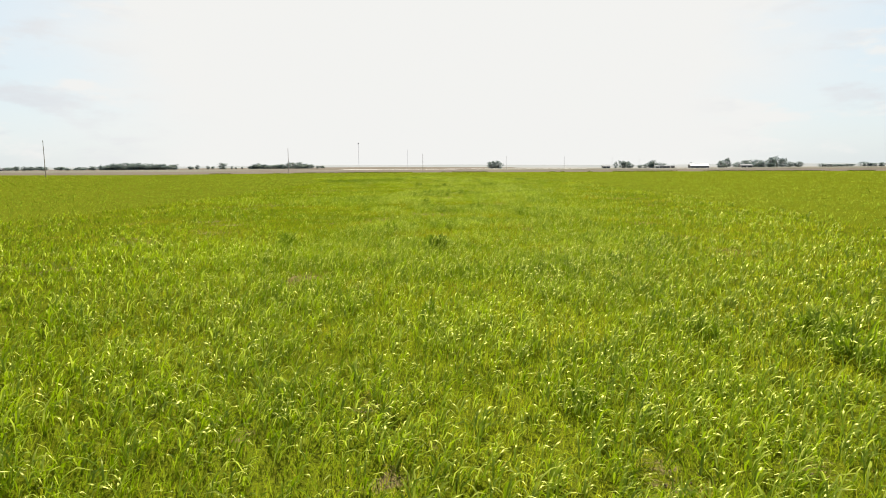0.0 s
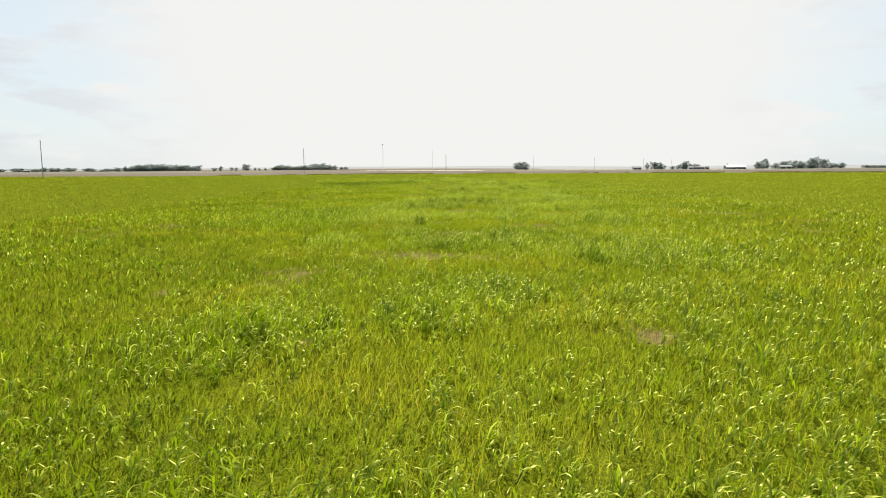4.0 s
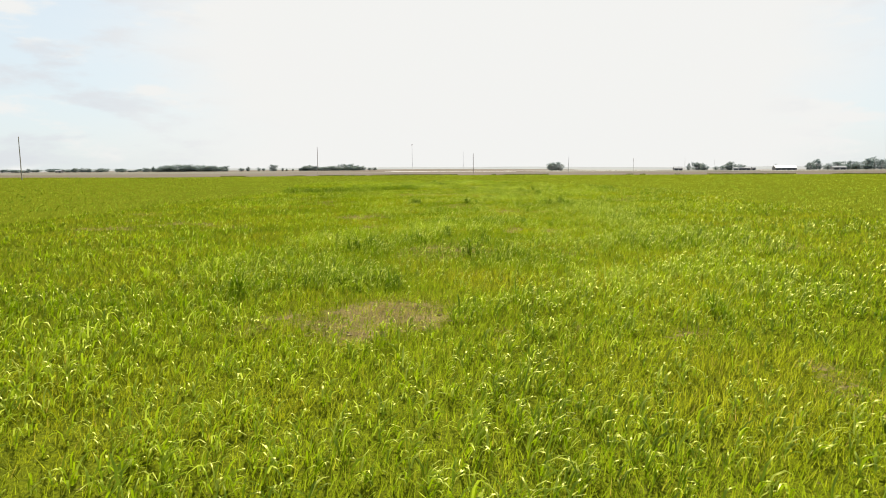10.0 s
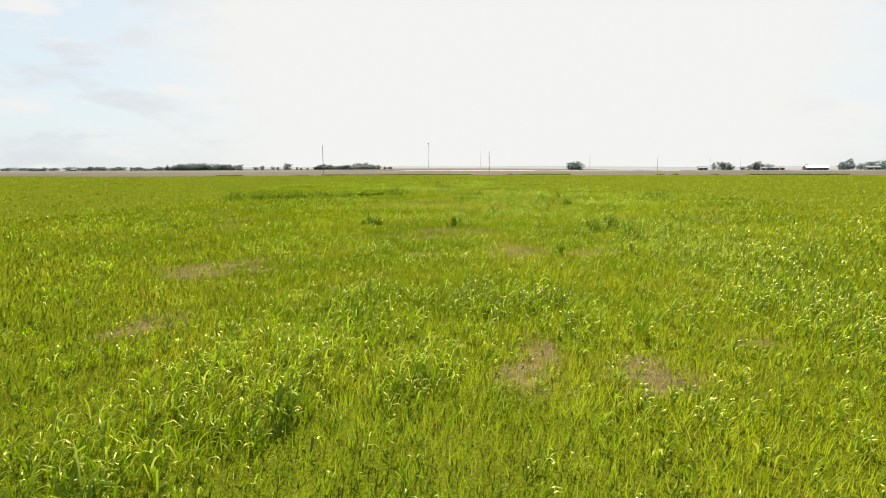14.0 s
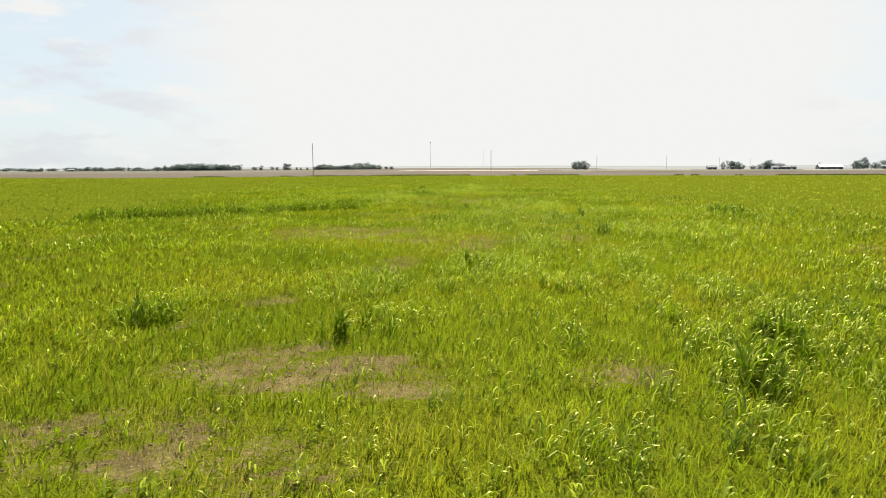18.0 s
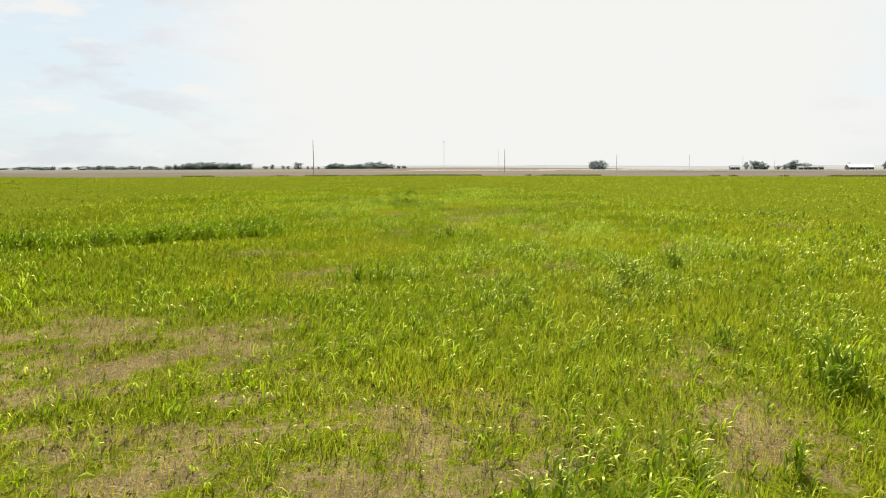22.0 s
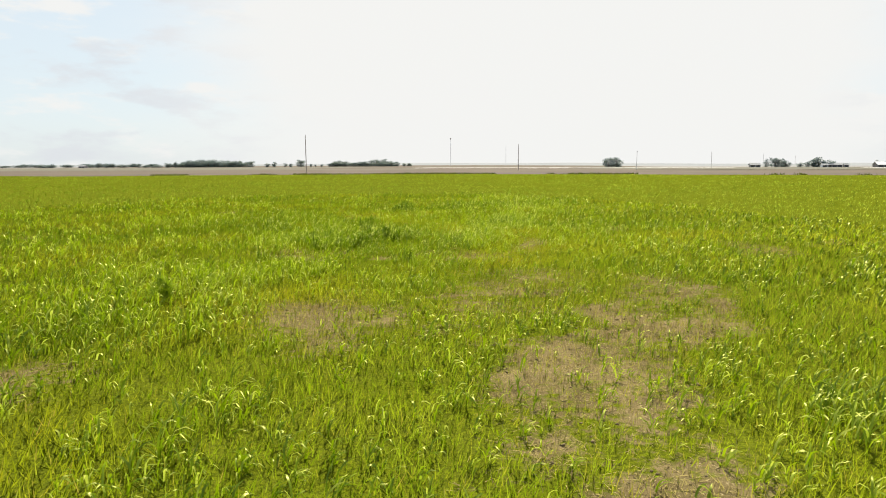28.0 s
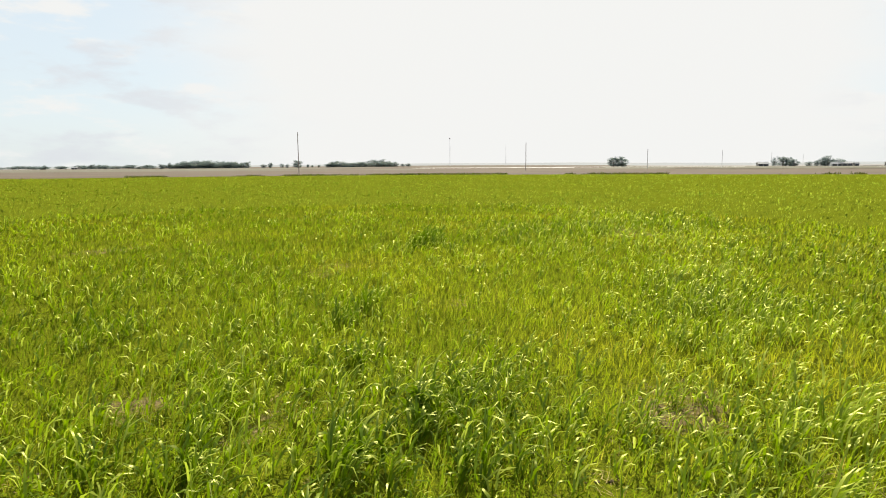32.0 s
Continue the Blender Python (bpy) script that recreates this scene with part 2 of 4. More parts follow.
DARK_WALL = rough_material("shed_wall", (0.20, 0.19, 0.19), (0.30, 0.28, 0.27), 0.5, 0.8)
GREY_WALL = rough_material("grey_wall", (0.30, 0.29, 0.28), (0.44, 0.42, 0.40), 0.5, 0.8)
GREY_ROOF = rough_material("grey_roof", (0.22, 0.225, 0.235), (0.31, 0.315, 0.325), 0.7, 0.8)
RED_DOT = rough_material("red_lamp_glass", (0.13, 0.09, 0.09), (0.18, 0.14, 0.13), 3.0, 0.3)
CLOD = rough_material("clod_earth", (0.095, 0.072, 0.032), (0.25, 0.19, 0.095), 3.0, 0.95)
DARK_GAP = rough_material("dark_opening", (0.07, 0.07, 0.075), (0.11, 0.11, 0.115), 1.0, 0.9)
# Distant rise: pale blue-grey haze laid into the base colour.
HAZED_FAR_LAND = rough_material("hazed_far_land", (0.20, 0.215, 0.225), (0.26, 0.27, 0.275), 0.004, 1.0)

# ---- the lie of the land ----
FIELD_END = 335.0          # the far edge of the crop
# thin and bare places in the crop: x, y, half width, half length, how bare
BARE_ONE = [
    (2.3, 6.5, 0.12, 0.24, 0.6), (-0.9, 6.5, 0.12, 0.25, 0.6), (1.9, 6.9, 0.12, 0.6, 0.7), (3.6, 7, 0.12, 0.35, 0.6), (-2.9, 7.5, 0.14, 0.33, 0.4), (-1.4, 8.7, 0.23, 0.43, 0.4),
    (-0.7, 17.7, 0.12, 0.38, 0.5), (-5.2, 18, 0.25, 0.48, 0.8), (2, 18.6, 0.16, 1.12, 0.5), (-5.2, 19, 0.47, 0.54, 0.85), (-5.1, 19.9, 0.4, 0.33, 0.5), (-3.4, 21.9, 0.29, 0.49, 0.35),
    (5.2, 23.1, 0.15, 0.38, 0.4), (-3.4, 32.8, 0.21, 0.21, 0.5), (-2.7, 33.5, 0.14, 0.31, 0.5), (2.5, 33.6, 0.4, 0.49, 0.75), (1.4, 34.2, 0.12, 0.22, 0.4), (-8.5, 37.3, 0.12, 0.83, 0.5),
    (-6.2, 39.9, 0.75, 1.49, 0.55),
]
BARE_TWO = [
    (-3.8, 43.4, 0.21, 0.27, 0.6), (-2.4, 43.7, 0.22, 0.46, 0.85), (0.2, 43.7, 0.12, 0.23, 0.7), (-1, 43.8, 0.48, 0.41, 0.8), (-3.9, 44, 0.61, 0.25, 0.85), (-2, 44.2, 0.26, 0.46, 0.75),
    (-3.4, 44.3, 0.61, 0.24, 0.95), (-3.3, 44.8, 0.39, 0.24, 0.45), (1.9, 45.7, 0.3, 0.64, 0.5), (-3.2, 49.3, 0.66, 0.71, 0.6), (-3.8, 54.2, 0.13, 0.16, 0.5), (-2.2, 54.5, 0.12, 0.16, 0.5),
    (1.5, 54.9, 0.51, 0.24, 0.75), (0.6, 54.9, 0.12, 0.29, 0.65), (1.8, 55.6, 0.37, 0.55, 0.85), (-5.2, 55.6, 0.13, 0.39, 0.4), (0.3, 56, 0.25, 0.47, 0.45), (-3.7, 57.5, 0.2, 0.73, 0.4),
    (4, 63.8, 0.3, 0.8, 0.4),
]
BARE_THREE = [
    (-5.2, 65.3, 0.28, 0.39, 0.5), (-3.9, 65.3, 0.21, 0.22, 0.5), (-3.1, 65.4, 0.43, 0.45, 0.75), (-0.6, 65.7, 0.12, 0.28, 0.5), (-4, 65.9, 0.64, 0.45, 0.55), (-2.2, 66.1, 0.34, 0.66, 0.55),
    (0.7, 66.1, 0.12, 0.31, 0.5), (2.7, 66.1, 0.27, 0.37, 0.6), (-2.7, 66.4, 0.38, 0.93, 0.35), (-2.8, 67.4, 0.97, 0.86, 0.65), (-2.2, 67.8, 0.18, 0.32, 0.65), (-3.2, 75.4, 0.2, 0.16, 0.75),
    (-3.8, 75.6, 0.31, 0.44, 0.5), (-4.5, 75.8, 0.27, 0.34, 0.45), (1, 76.5, 0.18, 0.43, 0.5), (-4.2, 76.9, 0.19, 0.24, 0.5), (-1.6, 77, 0.15, 0.38, 0.5), (-2.3, 77.3, 0.13, 0.91, 0.4),
    (-3.6, 77.9, 0.46, 0.8, 0.75),
]
BARE_FOUR = [
    (-2.2, 78.6, 0.26, 0.35, 0.45), (-0.6, 83.7, 0.12, 0.17, 0.5), (0.4, 84, 0.35, 0.23, 0.85), (0.5, 84.3, 0.18, 0.43, 0.7), (-1.5, 84.4, 0.12, 0.27, 0.5), (0.2, 84.8, 0.23, 0.58, 0.6),
    (-1.2, 85.5, 0.32, 0.62, 0.65), (-8.3, 86.1, 0.52, 0.93, 0.4), (2.4, 86.8, 0.35, 0.57, 0.5), (-5.3, 96.2, 0.43, 0.21, 0.75), (-2.1, 96.9, 0.43, 0.49, 0.85), (-1.5, 96.9, 0.32, 0.36, 0.75),
    (-2.8, 97.1, 0.17, 0.25, 0.85), (-3.1, 97.1, 0.23, 0.45, 0.6), (-0.2, 97.2, 0.24, 0.44, 0.6), (-8.3, 97.7, 0.14, 0.26, 0.5), (-1.9, 97.9, 0.37, 0.47, 0.95), (-1, 98.6, 0.17, 0.36, 0.5),
    (-8.6, 98.6, 0.24, 0.43, 0.4),
]
BARE_FIVE = [
    (-3.2, 99.9, 0.16, 0.64, 0.85), (0.7, 100.1, 0.15, 0.25, 0.6), (-6.1, 102.1, 0.52, 0.61, 0.3), (-6.2, 103.6, 0.16, 0.27, 0.5), (-5.9, 104, 0.31, 0.29, 0.6), (-4.3, 104.2, 0.56, 0.54, 0.85),
    (-7.2, 104.5, 0.13, 0.21, 0.5), (-2.9, 104.7, 0.14, 0.27, 0.4), (-5.2, 104.8, 1.25, 0.91, 0.35), (-6.4, 104.9, 0.42, 0.46, 0.85), (-4.6, 105.2, 0.58, 0.64, 0.85), (-1.4, 105.2, 0.12, 0.6, 0.4),
    (-6.1, 105.8, 0.47, 0.29, 0.85), (-6, 106.3, 0.23, 0.22, 0.6), (-9.1, 107.3, 0.12, 0.43, 0.5), (-1.6, 107.8, 0.12, 0.54, 0.4), (-8.2, 109.5, 0.48, 0.42, 0.55), (-7.8, 110.8, 0.16, 0.31, 0.6),
    (-4, 112.4, 0.18, 0.29, 0.4),
]
BARE_SIX = [
    (-5.2, 112.9, 0.2, 0.34, 0.4), (-7.3, 116, 0.44, 0.52, 0.5), (-7.8, 121.1, 0.77, 0.15, 0.65), (-8.6, 121.4, 0.33, 0.32, 0.85), (-5.6, 121.7, 0.21, 0.33, 0.6), (-3.5, 121.9, 0.2, 0.17, 0.5),
    (-4, 122.1, 0.26, 0.41, 0.6), (-8.2, 122.2, 0.18, 0.2, 0.5), (-5, 122.2, 0.17, 0.75, 0.6), (-4.5, 122.2, 0.12, 0.3, 0.6), (-2, 122.5, 0.26, 0.5, 0.7), (-1.1, 122.5, 0.21, 0.38, 0.6),
    (-6.9, 122.7, 0.22, 0.23, 0.5), (-1.1, 123, 0.41, 0.48, 0.5), (-10.4, 123.1, 0.37, 0.18, 0.75), (-2.7, 123.1, 0.3, 0.3, 0.4), (-7.8, 123.4, 0.42, 0.37, 0.6), (-3.7, 123.5, 0.51, 0.43, 0.6),
    (-5.5, 123.6, 0.47, 0.64, 0.5),
]
BARE_SEVEN = [
    (-10.1, 123.8, 0.39, 0.32, 0.85), (-1.2, 124, 0.5, 0.9, 0.55), (-9.9, 124.6, 0.5, 0.44, 0.95), (-9.6, 125.8, 0.23, 0.32, 0.6), (-9.1, 126.5, 0.54, 0.54, 0.75), (-1.4, 127, 0.35, 0.69, 0.5),
    (-8.9, 127.6, 0.64, 0.43, 0.6), (-9.3, 131.2, 0.34, 0.24, 0.65), (-7.9, 131.5, 0.12, 0.15, 0.5), (-10.3, 131.8, 0.12, 0.41, 0.7), (-5.7, 131.9, 0.2, 0.22, 0.5), (-9.6, 131.9, 0.17, 0.18, 0.6),
    (-7.1, 132.3, 0.12, 0.19, 0.5), (-5, 132.6, 0.12, 0.19, 0.5), (-2.6, 132.7, 0.16, 0.25, 0.4), (-11.2, 132.9, 0.21, 0.33, 0.6), (-6.2, 133.4, 0.35, 0.41, 0.5), (-5.4, 134.3, 0.17, 0.3, 0.5),
    (-3.6, 135.6, 0.38, 0.65, 0.85),
]
BARE_EIGHT = [
    (-10.8, 141, 0.68, 0.7, 0.3), (-11.7, 142.9, 0.37, 0.24, 0.6), (-11, 143.5, 0.4, 0.38, 0.7), (-7.7, 144.3, 0.16, 0.32, 0.4), (-5, 144.7, 0.31, 0.79, 0.75), (-11.7, 145.1, 0.37, 0.24, 0.85),
    (-7.5, 145.2, 0.18, 0.41, 0.5), (-5.8, 145.2, 0.12, 0.39, 0.4), (-9.8, 145.3, 0.14, 0.15, 0.7), (-11, 145.6, 0.45, 0.33, 0.7), (-5.8, 146.2, 0.12, 0.17, 0.6), (-3.7, 146.4, 0.22, 0.4, 0.6),
    (-9, 146.6, 0.12, 0.21, 0.65), (-10, 146.7, 0.15, 0.22, 0.4), (-8.5, 146.9, 0.26, 0.52, 0.95), (-5.5, 147.7, 0.87, 0.75, 0.4), (-9.8, 148.7, 0.22, 0.71, 0.8), (-6, 148.7, 0.21, 0.44, 0.75),
    (-8.7, 149.7, 0.33, 0.51, 0.9),
]
BARE_NINE = [
    (-8.2, 150.3, 0.17, 1.12, 0.4), (-9.8, 150.8, 0.23, 0.73, 0.65), (-16.9, 150.8, 0.37, 0.52, 0.5), (-10.2, 152.8, 0.6, 1.27, 0.95), (-8.9, 152.9, 0.32, 0.77, 0.55), (-16.4, 152.9, 0.12, 0.23, 0.5),
    (-13.7, 153.3, 0.24, 0.3, 0.7), (-13.3, 153.3, 0.14, 0.19, 0.7), (-10.5, 153.9, 0.37, 0.33, 0.8), (-11.2, 153.9, 0.29, 0.44, 0.45), (-9.8, 154, 0.3, 0.27, 0.8), (-12.2, 154.1, 0.2, 0.58, 0.5),
    (-14.7, 154.4, 0.29, 0.42, 0.65), (-11.9, 154.4, 0.13, 0.19, 0.75), (-13.5, 154.6, 0.35, 0.58, 0.85), (-12.7, 154.8, 0.58, 0.44, 0.4), (-15.4, 155, 0.19, 0.26, 0.4), (-9.4, 155.1, 0.3, 0.29, 0.85),
    (-13.8, 155.3, 0.68, 1.14, 0.6),
]
BARE_TEN = [
    (-8.8, 155.5, 0.47, 0.71, 0.95), (-15, 155.6, 0.24, 0.39, 0.65), (-8.2, 156.1, 0.8, 0.98, 0.65), (-8.9, 156.5, 0.55, 0.63, 0.85), (-11.5, 156.7, 0.36, 0.47, 0.35), (-7.8, 157.4, 0.24, 1.01, 0.9),
    (-12.4, 158.2, 0.26, 0.66, 0.4), (-7.1, 158.3, 0.37, 1.49, 0.8), (-11.9, 158.5, 0.3, 0.86, 0.5), (-7.7, 158.6, 0.66, 0.8, 0.5), (-10.7, 160.7, 1.02, 0.74, 0.45), (-17, 162, 0.23, 0.23, 0.6),
    (-15.6, 162.3, 0.14, 0.24, 0.6), (-19.1, 162.3, 0.21, 0.22, 0.6), (-15.3, 162.6, 0.24, 0.31, 0.9), (-12.7, 163.2, 0.24, 0.64, 0.85), (-14.7, 163.5, 0.22, 0.34, 0.5), (-12, 163.5, 0.12, 0.31, 0.5),
    (-13.2, 163.6, 0.36, 0.27, 0.6),
]
BARE_ELEVEN = [
    (-16.9, 163.7, 0.12, 0.23, 0.4), (-13, 164.2, 0.28, 0.4, 0.5), (-19.9, 164.2, 0.18, 0.39, 0.4), (-11.6, 164.7, 0.23, 0.36, 0.4), (-13.8, 165.2, 0.2, 0.32, 0.6), (-19.9, 166.2, 0.14, 0.21, 0.5),
    (-15.2, 167, 0.12, 0.2, 0.75), (-11.3, 167.4, 0.24, 0.49, 0.4), (-21.3, 167.4, 0.12, 0.2, 0.5), (-13.3, 167.5, 0.16, 0.32, 0.5), (-20.2, 167.8, 0.33, 0.26, 0.8), (-14.3, 168.1, 0.15, 0.15, 0.5),
    (-14.6, 168.4, 0.19, 0.36, 0.6), (-13.9, 169.2, 0.15, 0.36, 0.6), (-14.2, 169.7, 0.13, 0.21, 0.5), (-8.3, 172.5, 0.38, 1.75, 0.4), (-17.6, 173.6, 0.2, 0.48, 0.35), (-21.4, 176.9, 0.35, 0.82, 0.45),
]
BARE = BARE_ONE + BARE_TWO + BARE_THREE + BARE_FOUR + BARE_FIVE + BARE_SIX + BARE_SEVEN + BARE_EIGHT + BARE_NINE + BARE_TEN + BARE_ELEVEN
# wide thin places, where tufts and soil mix: x, y, half width, half length
THIN_ONE = [
    (2.5, 33.8, 0.62, 0.64), (-2.6, 44.3, 2.03, 1), (-2.4, 51.7, 1.21, 1.17), (0.5, 55.7, 0.64, 1.15), (1.9, 55.7, 0.85, 0.98), (-3.5, 66.7, 1.65, 1.7),
    (-3.1, 77.1, 1.68, 1.68), (0.5, 84.7, 0.58, 0.96), (-1.2, 84.9, 0.46, 1.41), (-8.2, 86.1, 0.6, 0.94), (-10.4, 92.7, 1.65, 2.13), (-5.4, 96.5, 0.79, 0.58),
    (0.5, 97.8, 0.88, 1.01), (-2.3, 98.7, 1.29, 2.26), (-6.1, 102, 2.56, 1.18), (-5.7, 104.9, 1.79, 1.38), (-0.9, 105.5, 0.55, 0.63), (-8.3, 109.6, 0.65, 0.83),
    (-6.9, 115.3, 0.88, 1.64), (-5.2, 120.3, 1.27, 1.92), (-7.9, 122, 1.51, 1.01), (-4.6, 123.1, 1.61, 1.53), (-1.6, 124.2, 1.29, 2.18),
]
THIN_TWO = [
    (-12.4, 124.8, 2.62, 3.41), (-10, 125.3, 2.39, 2.24), (-10.1, 132.9, 1.03, 1.81), (-5.8, 133.7, 0.85, 0.79), (-3.8, 135.6, 0.69, 0.91), (-13.8, 137, 1.61, 1.22),
    (0.1, 140.2, 0.63, 2.12), (-11, 144, 0.84, 1.14), (-4.6, 145.3, 0.74, 1.36), (-11, 145.6, 1.51, 0.6), (-5.5, 148, 0.92, 2.08), (-9.4, 150.4, 1.11, 4.36),
    (-17, 150.8, 0.95, 1.23), (-9.9, 154.2, 1.04, 0.46), (-13.8, 155.1, 1.79, 2.04), (-14.3, 155.4, 1.37, 1.91), (-8, 157.7, 1.41, 3.2), (-8.2, 158.1, 0.88, 3.42),
    (-11.1, 158.6, 1.64, 2.3), (-18.5, 162.7, 1.26, 1.04), (-13.2, 163.6, 1.74, 1.2), (-17, 163.7, 0.48, 0.54), (-11.4, 166.5, 0.55, 1.81),
]
THIN_THREE = [
    (-20.2, 167.9, 0.64, 0.45), (-18.4, 167.9, 0.34, 0.57), (-14.4, 168.7, 0.61, 0.95),
]
THIN = THIN_ONE + THIN_TWO + THIN_THREE
# where the broad-leaved plants stand thickest: x, y, half width, half length
STAND_ONE = [
    (1.2, 6.6, 0.29, 0.66), (-0.6, 7.1, 0.94, 1.2), (-4.8, 7.9, 0.65, 1.13), (2.3, 10.5, 1.35, 1.25), (-3.9, 10.8, 0.68, 1.19), (4.2, 12.9, 0.54, 1.83),
    (-0.2, 18.4, 0.19, 0.31), (-2.1, 18.5, 0.49, 0.8), (1.6, 19.1, 0.5, 0.89), (-6.8, 20.9, 1.02, 1.26), (3.7, 22.4, 1.3, 2.36), (-7.6, 23.6, 2.2, 2.45),
    (-13, 24.3, 5.37, 4.86), (-2.5, 26.5, 1.72, 2), (6.2, 27.7, 2.31, 2.92), (-3.5, 32.8, 1.17, 0.44), (-5, 33.1, 2.1, 2.71), (3.4, 33.9, 0.32, 1.02),
    (1.4, 34.6, 2.02, 0.68), (-1.1, 35.3, 1.62, 2.49), (2.6, 36.2, 1.1, 1.22), (-0.7, 37.1, 1.44, 1.93), (5.9, 44.3, 3.15, 4.48),
]
STAND_TWO = [
    (2.4, 44.5, 1.54, 1.1), (2.4, 47.3, 0.5, 1.36), (-1.5, 47.4, 3.09, 2.5), (-7.1, 47.9, 1.16, 2.58), (4.6, 48.1, 1.05, 2.41), (-0.3, 49.1, 0.67, 0.99),
    (-4.4, 51.2, 1.14, 1.45), (3, 56, 0.82, 1.22), (-5.3, 57.4, 1.42, 2.16), (2.6, 58.7, 1.28, 1.17), (5.3, 59.3, 1.65, 5.22), (-3.3, 60.2, 1, 1.65),
    (-0.2, 60.4, 0.66, 3.84), (-11.7, 61.2, 6.74, 7.92), (0.1, 65.6, 0.55, 0.46), (1.5, 66.2, 0.34, 0.92), (-1.2, 66.9, 0.62, 1), (-0.1, 68.1, 0.64, 0.9),
    (1.9, 70, 1.69, 2.19), (-4.6, 70.4, 1.14, 1.87), (5.2, 71.5, 1.95, 4.42), (-7.6, 71.7, 3.24, 3.29), (-5.3, 75.3, 0.31, 0.52),
]
STAND_THREE = [
    (-2.1, 76.1, 0.56, 0.67), (-0.7, 76.1, 0.36, 0.72), (-5.9, 76.5, 0.75, 0.68), (-1, 77, 0.5, 0.79), (2.2, 77.3, 0.23, 0.64), (2.2, 78.8, 0.52, 0.92),
    (-8, 78.9, 1.84, 4.11), (0.4, 79.3, 0.91, 1.33), (6.4, 81.3, 3.6, 5.25), (-4.9, 84.2, 1.2, 6.31), (-2.7, 84.2, 0.66, 1.21), (-3.6, 86.7, 0.54, 1.27),
    (-0.3, 87.3, 0.49, 1.61), (1.2, 87.6, 0.39, 1.14), (-6.3, 88.1, 0.28, 1.07), (-2, 89.2, 1.67, 1.62), (4.3, 90.1, 1.65, 6.54), (-6.8, 96.7, 0.58, 1.16),
    (-4.6, 97.2, 0.24, 0.43), (-0.7, 97.4, 0.31, 0.83), (4.7, 98.5, 3.72, 4.22), (1.5, 98.5, 0.57, 0.88), (-4, 99, 0.44, 0.89),
]
STAND_FOUR = [
    (-0.3, 99.5, 0.29, 0.8), (-1.6, 102.5, 0.89, 0.84), (0.2, 103.2, 0.41, 1.38), (2.9, 103.4, 1.22, 4.46), (-0.7, 104.5, 0.26, 0.56), (0.8, 106.2, 0.8, 2.14),
    (3.5, 107, 2.15, 4.86), (-1.7, 107, 0.22, 0.6), (-5, 107.5, 0.5, 1.12), (-10.3, 108.3, 0.73, 1.52), (0.2, 110.7, 0.39, 2.69), (-6.7, 111.5, 1.18, 2.26),
    (-4.6, 111.5, 0.32, 0.72), (1.8, 111.6, 0.63, 2.05), (-1.7, 112.2, 0.81, 0.94), (-6.7, 113.4, 0.29, 0.73), (-3.7, 113.9, 1.73, 2.24), (-1, 115, 0.19, 1.06),
    (-4.5, 115.8, 0.96, 1.95), (0.1, 116.4, 0.7, 2.29), (-2.9, 120.8, 1, 2.76), (-6.5, 121.6, 0.21, 0.45), (-1.9, 124, 0.32, 0.77),
]
STAND_FIVE = [
    (-7.1, 126, 0.44, 1.63), (4.3, 126.5, 3.28, 4.49), (1.4, 126.7, 1.46, 4.35), (-5, 130.8, 0.86, 2.67), (-2.1, 132.1, 1.3, 1.93), (-7.7, 133.2, 0.54, 1.16),
    (-1.9, 134.1, 0.83, 2.09), (-7.2, 135, 0.54, 1.27), (-6.6, 135.8, 1.17, 2.42), (-3.3, 136.3, 2.07, 2.47), (-0.3, 137.3, 0.48, 2.07), (-5, 138.7, 0.92, 1.91),
    (7.7, 138.9, 2.42, 7.41), (1.8, 139.4, 1.79, 3.87), (-8.9, 141.8, 0.28, 1.19), (-11.3, 143.5, 0.27, 0.53), (-8.2, 143.6, 0.66, 0.55), (-2.7, 145, 1.16, 4.07),
    (-9.7, 145.1, 0.77, 0.26), (-12.7, 147.3, 1.26, 1.24), (-6.2, 149.1, 0.35, 1.49), (-16.5, 149.2, 0.72, 1.58), (-13.5, 150.1, 0.6, 1.41),
]
STAND_SIX = [
    (-6.4, 151.4, 1.26, 1.58), (-5.2, 151.5, 1.14, 2.94), (-4.7, 151.6, 0.4, 0.8), (-14.2, 153.1, 0.14, 0.29), (1.6, 153.2, 1.82, 5.13), (-15.6, 153.6, 0.27, 0.35),
    (-16.5, 155, 0.33, 0.72), (-17.9, 155.2, 2.35, 3.55), (-19.3, 158.2, 2.55, 2.33), (-16.9, 159.5, 1.03, 1.86), (-2.7, 160.6, 0.78, 3.11), (-18.6, 161.6, 0.23, 0.35),
    (-14.7, 162.3, 0.31, 0.39), (0.6, 162.5, 0.72, 3.59), (-18.9, 163.4, 0.4, 0.64), (-18.5, 165.4, 2.03, 1.6), (-18.7, 166.3, 0.67, 0.35), (-16.7, 166.9, 1.53, 1.38),
    (-13.8, 167.2, 1.25, 3.58), (-19.3, 167.4, 1.48, 2.55), (-17.5, 168.2, 0.71, 2.09), (-13, 168.2, 0.34, 0.68), (-16.4, 168.7, 1.08, 1.88),
]
STAND_SEVEN = [
    (-12.9, 169.1, 0.57, 0.95), (-18.1, 169.5, 0.35, 0.92), (-10.3, 169.9, 0.24, 1.79), (-22.4, 170.2, 0.59, 0.88), (-13.7, 171.2, 0.6, 1.06), (-13, 175.1, 1.56, 4.57),
    (-12.4, 184.5, 2.34, 4.86), (-14.4, 190.2, 4.93, 7.71),
]
STAND = STAND_ONE + STAND_TWO + STAND_THREE + STAND_FOUR + STAND_FIVE + STAND_SIX + STAND_SEVEN
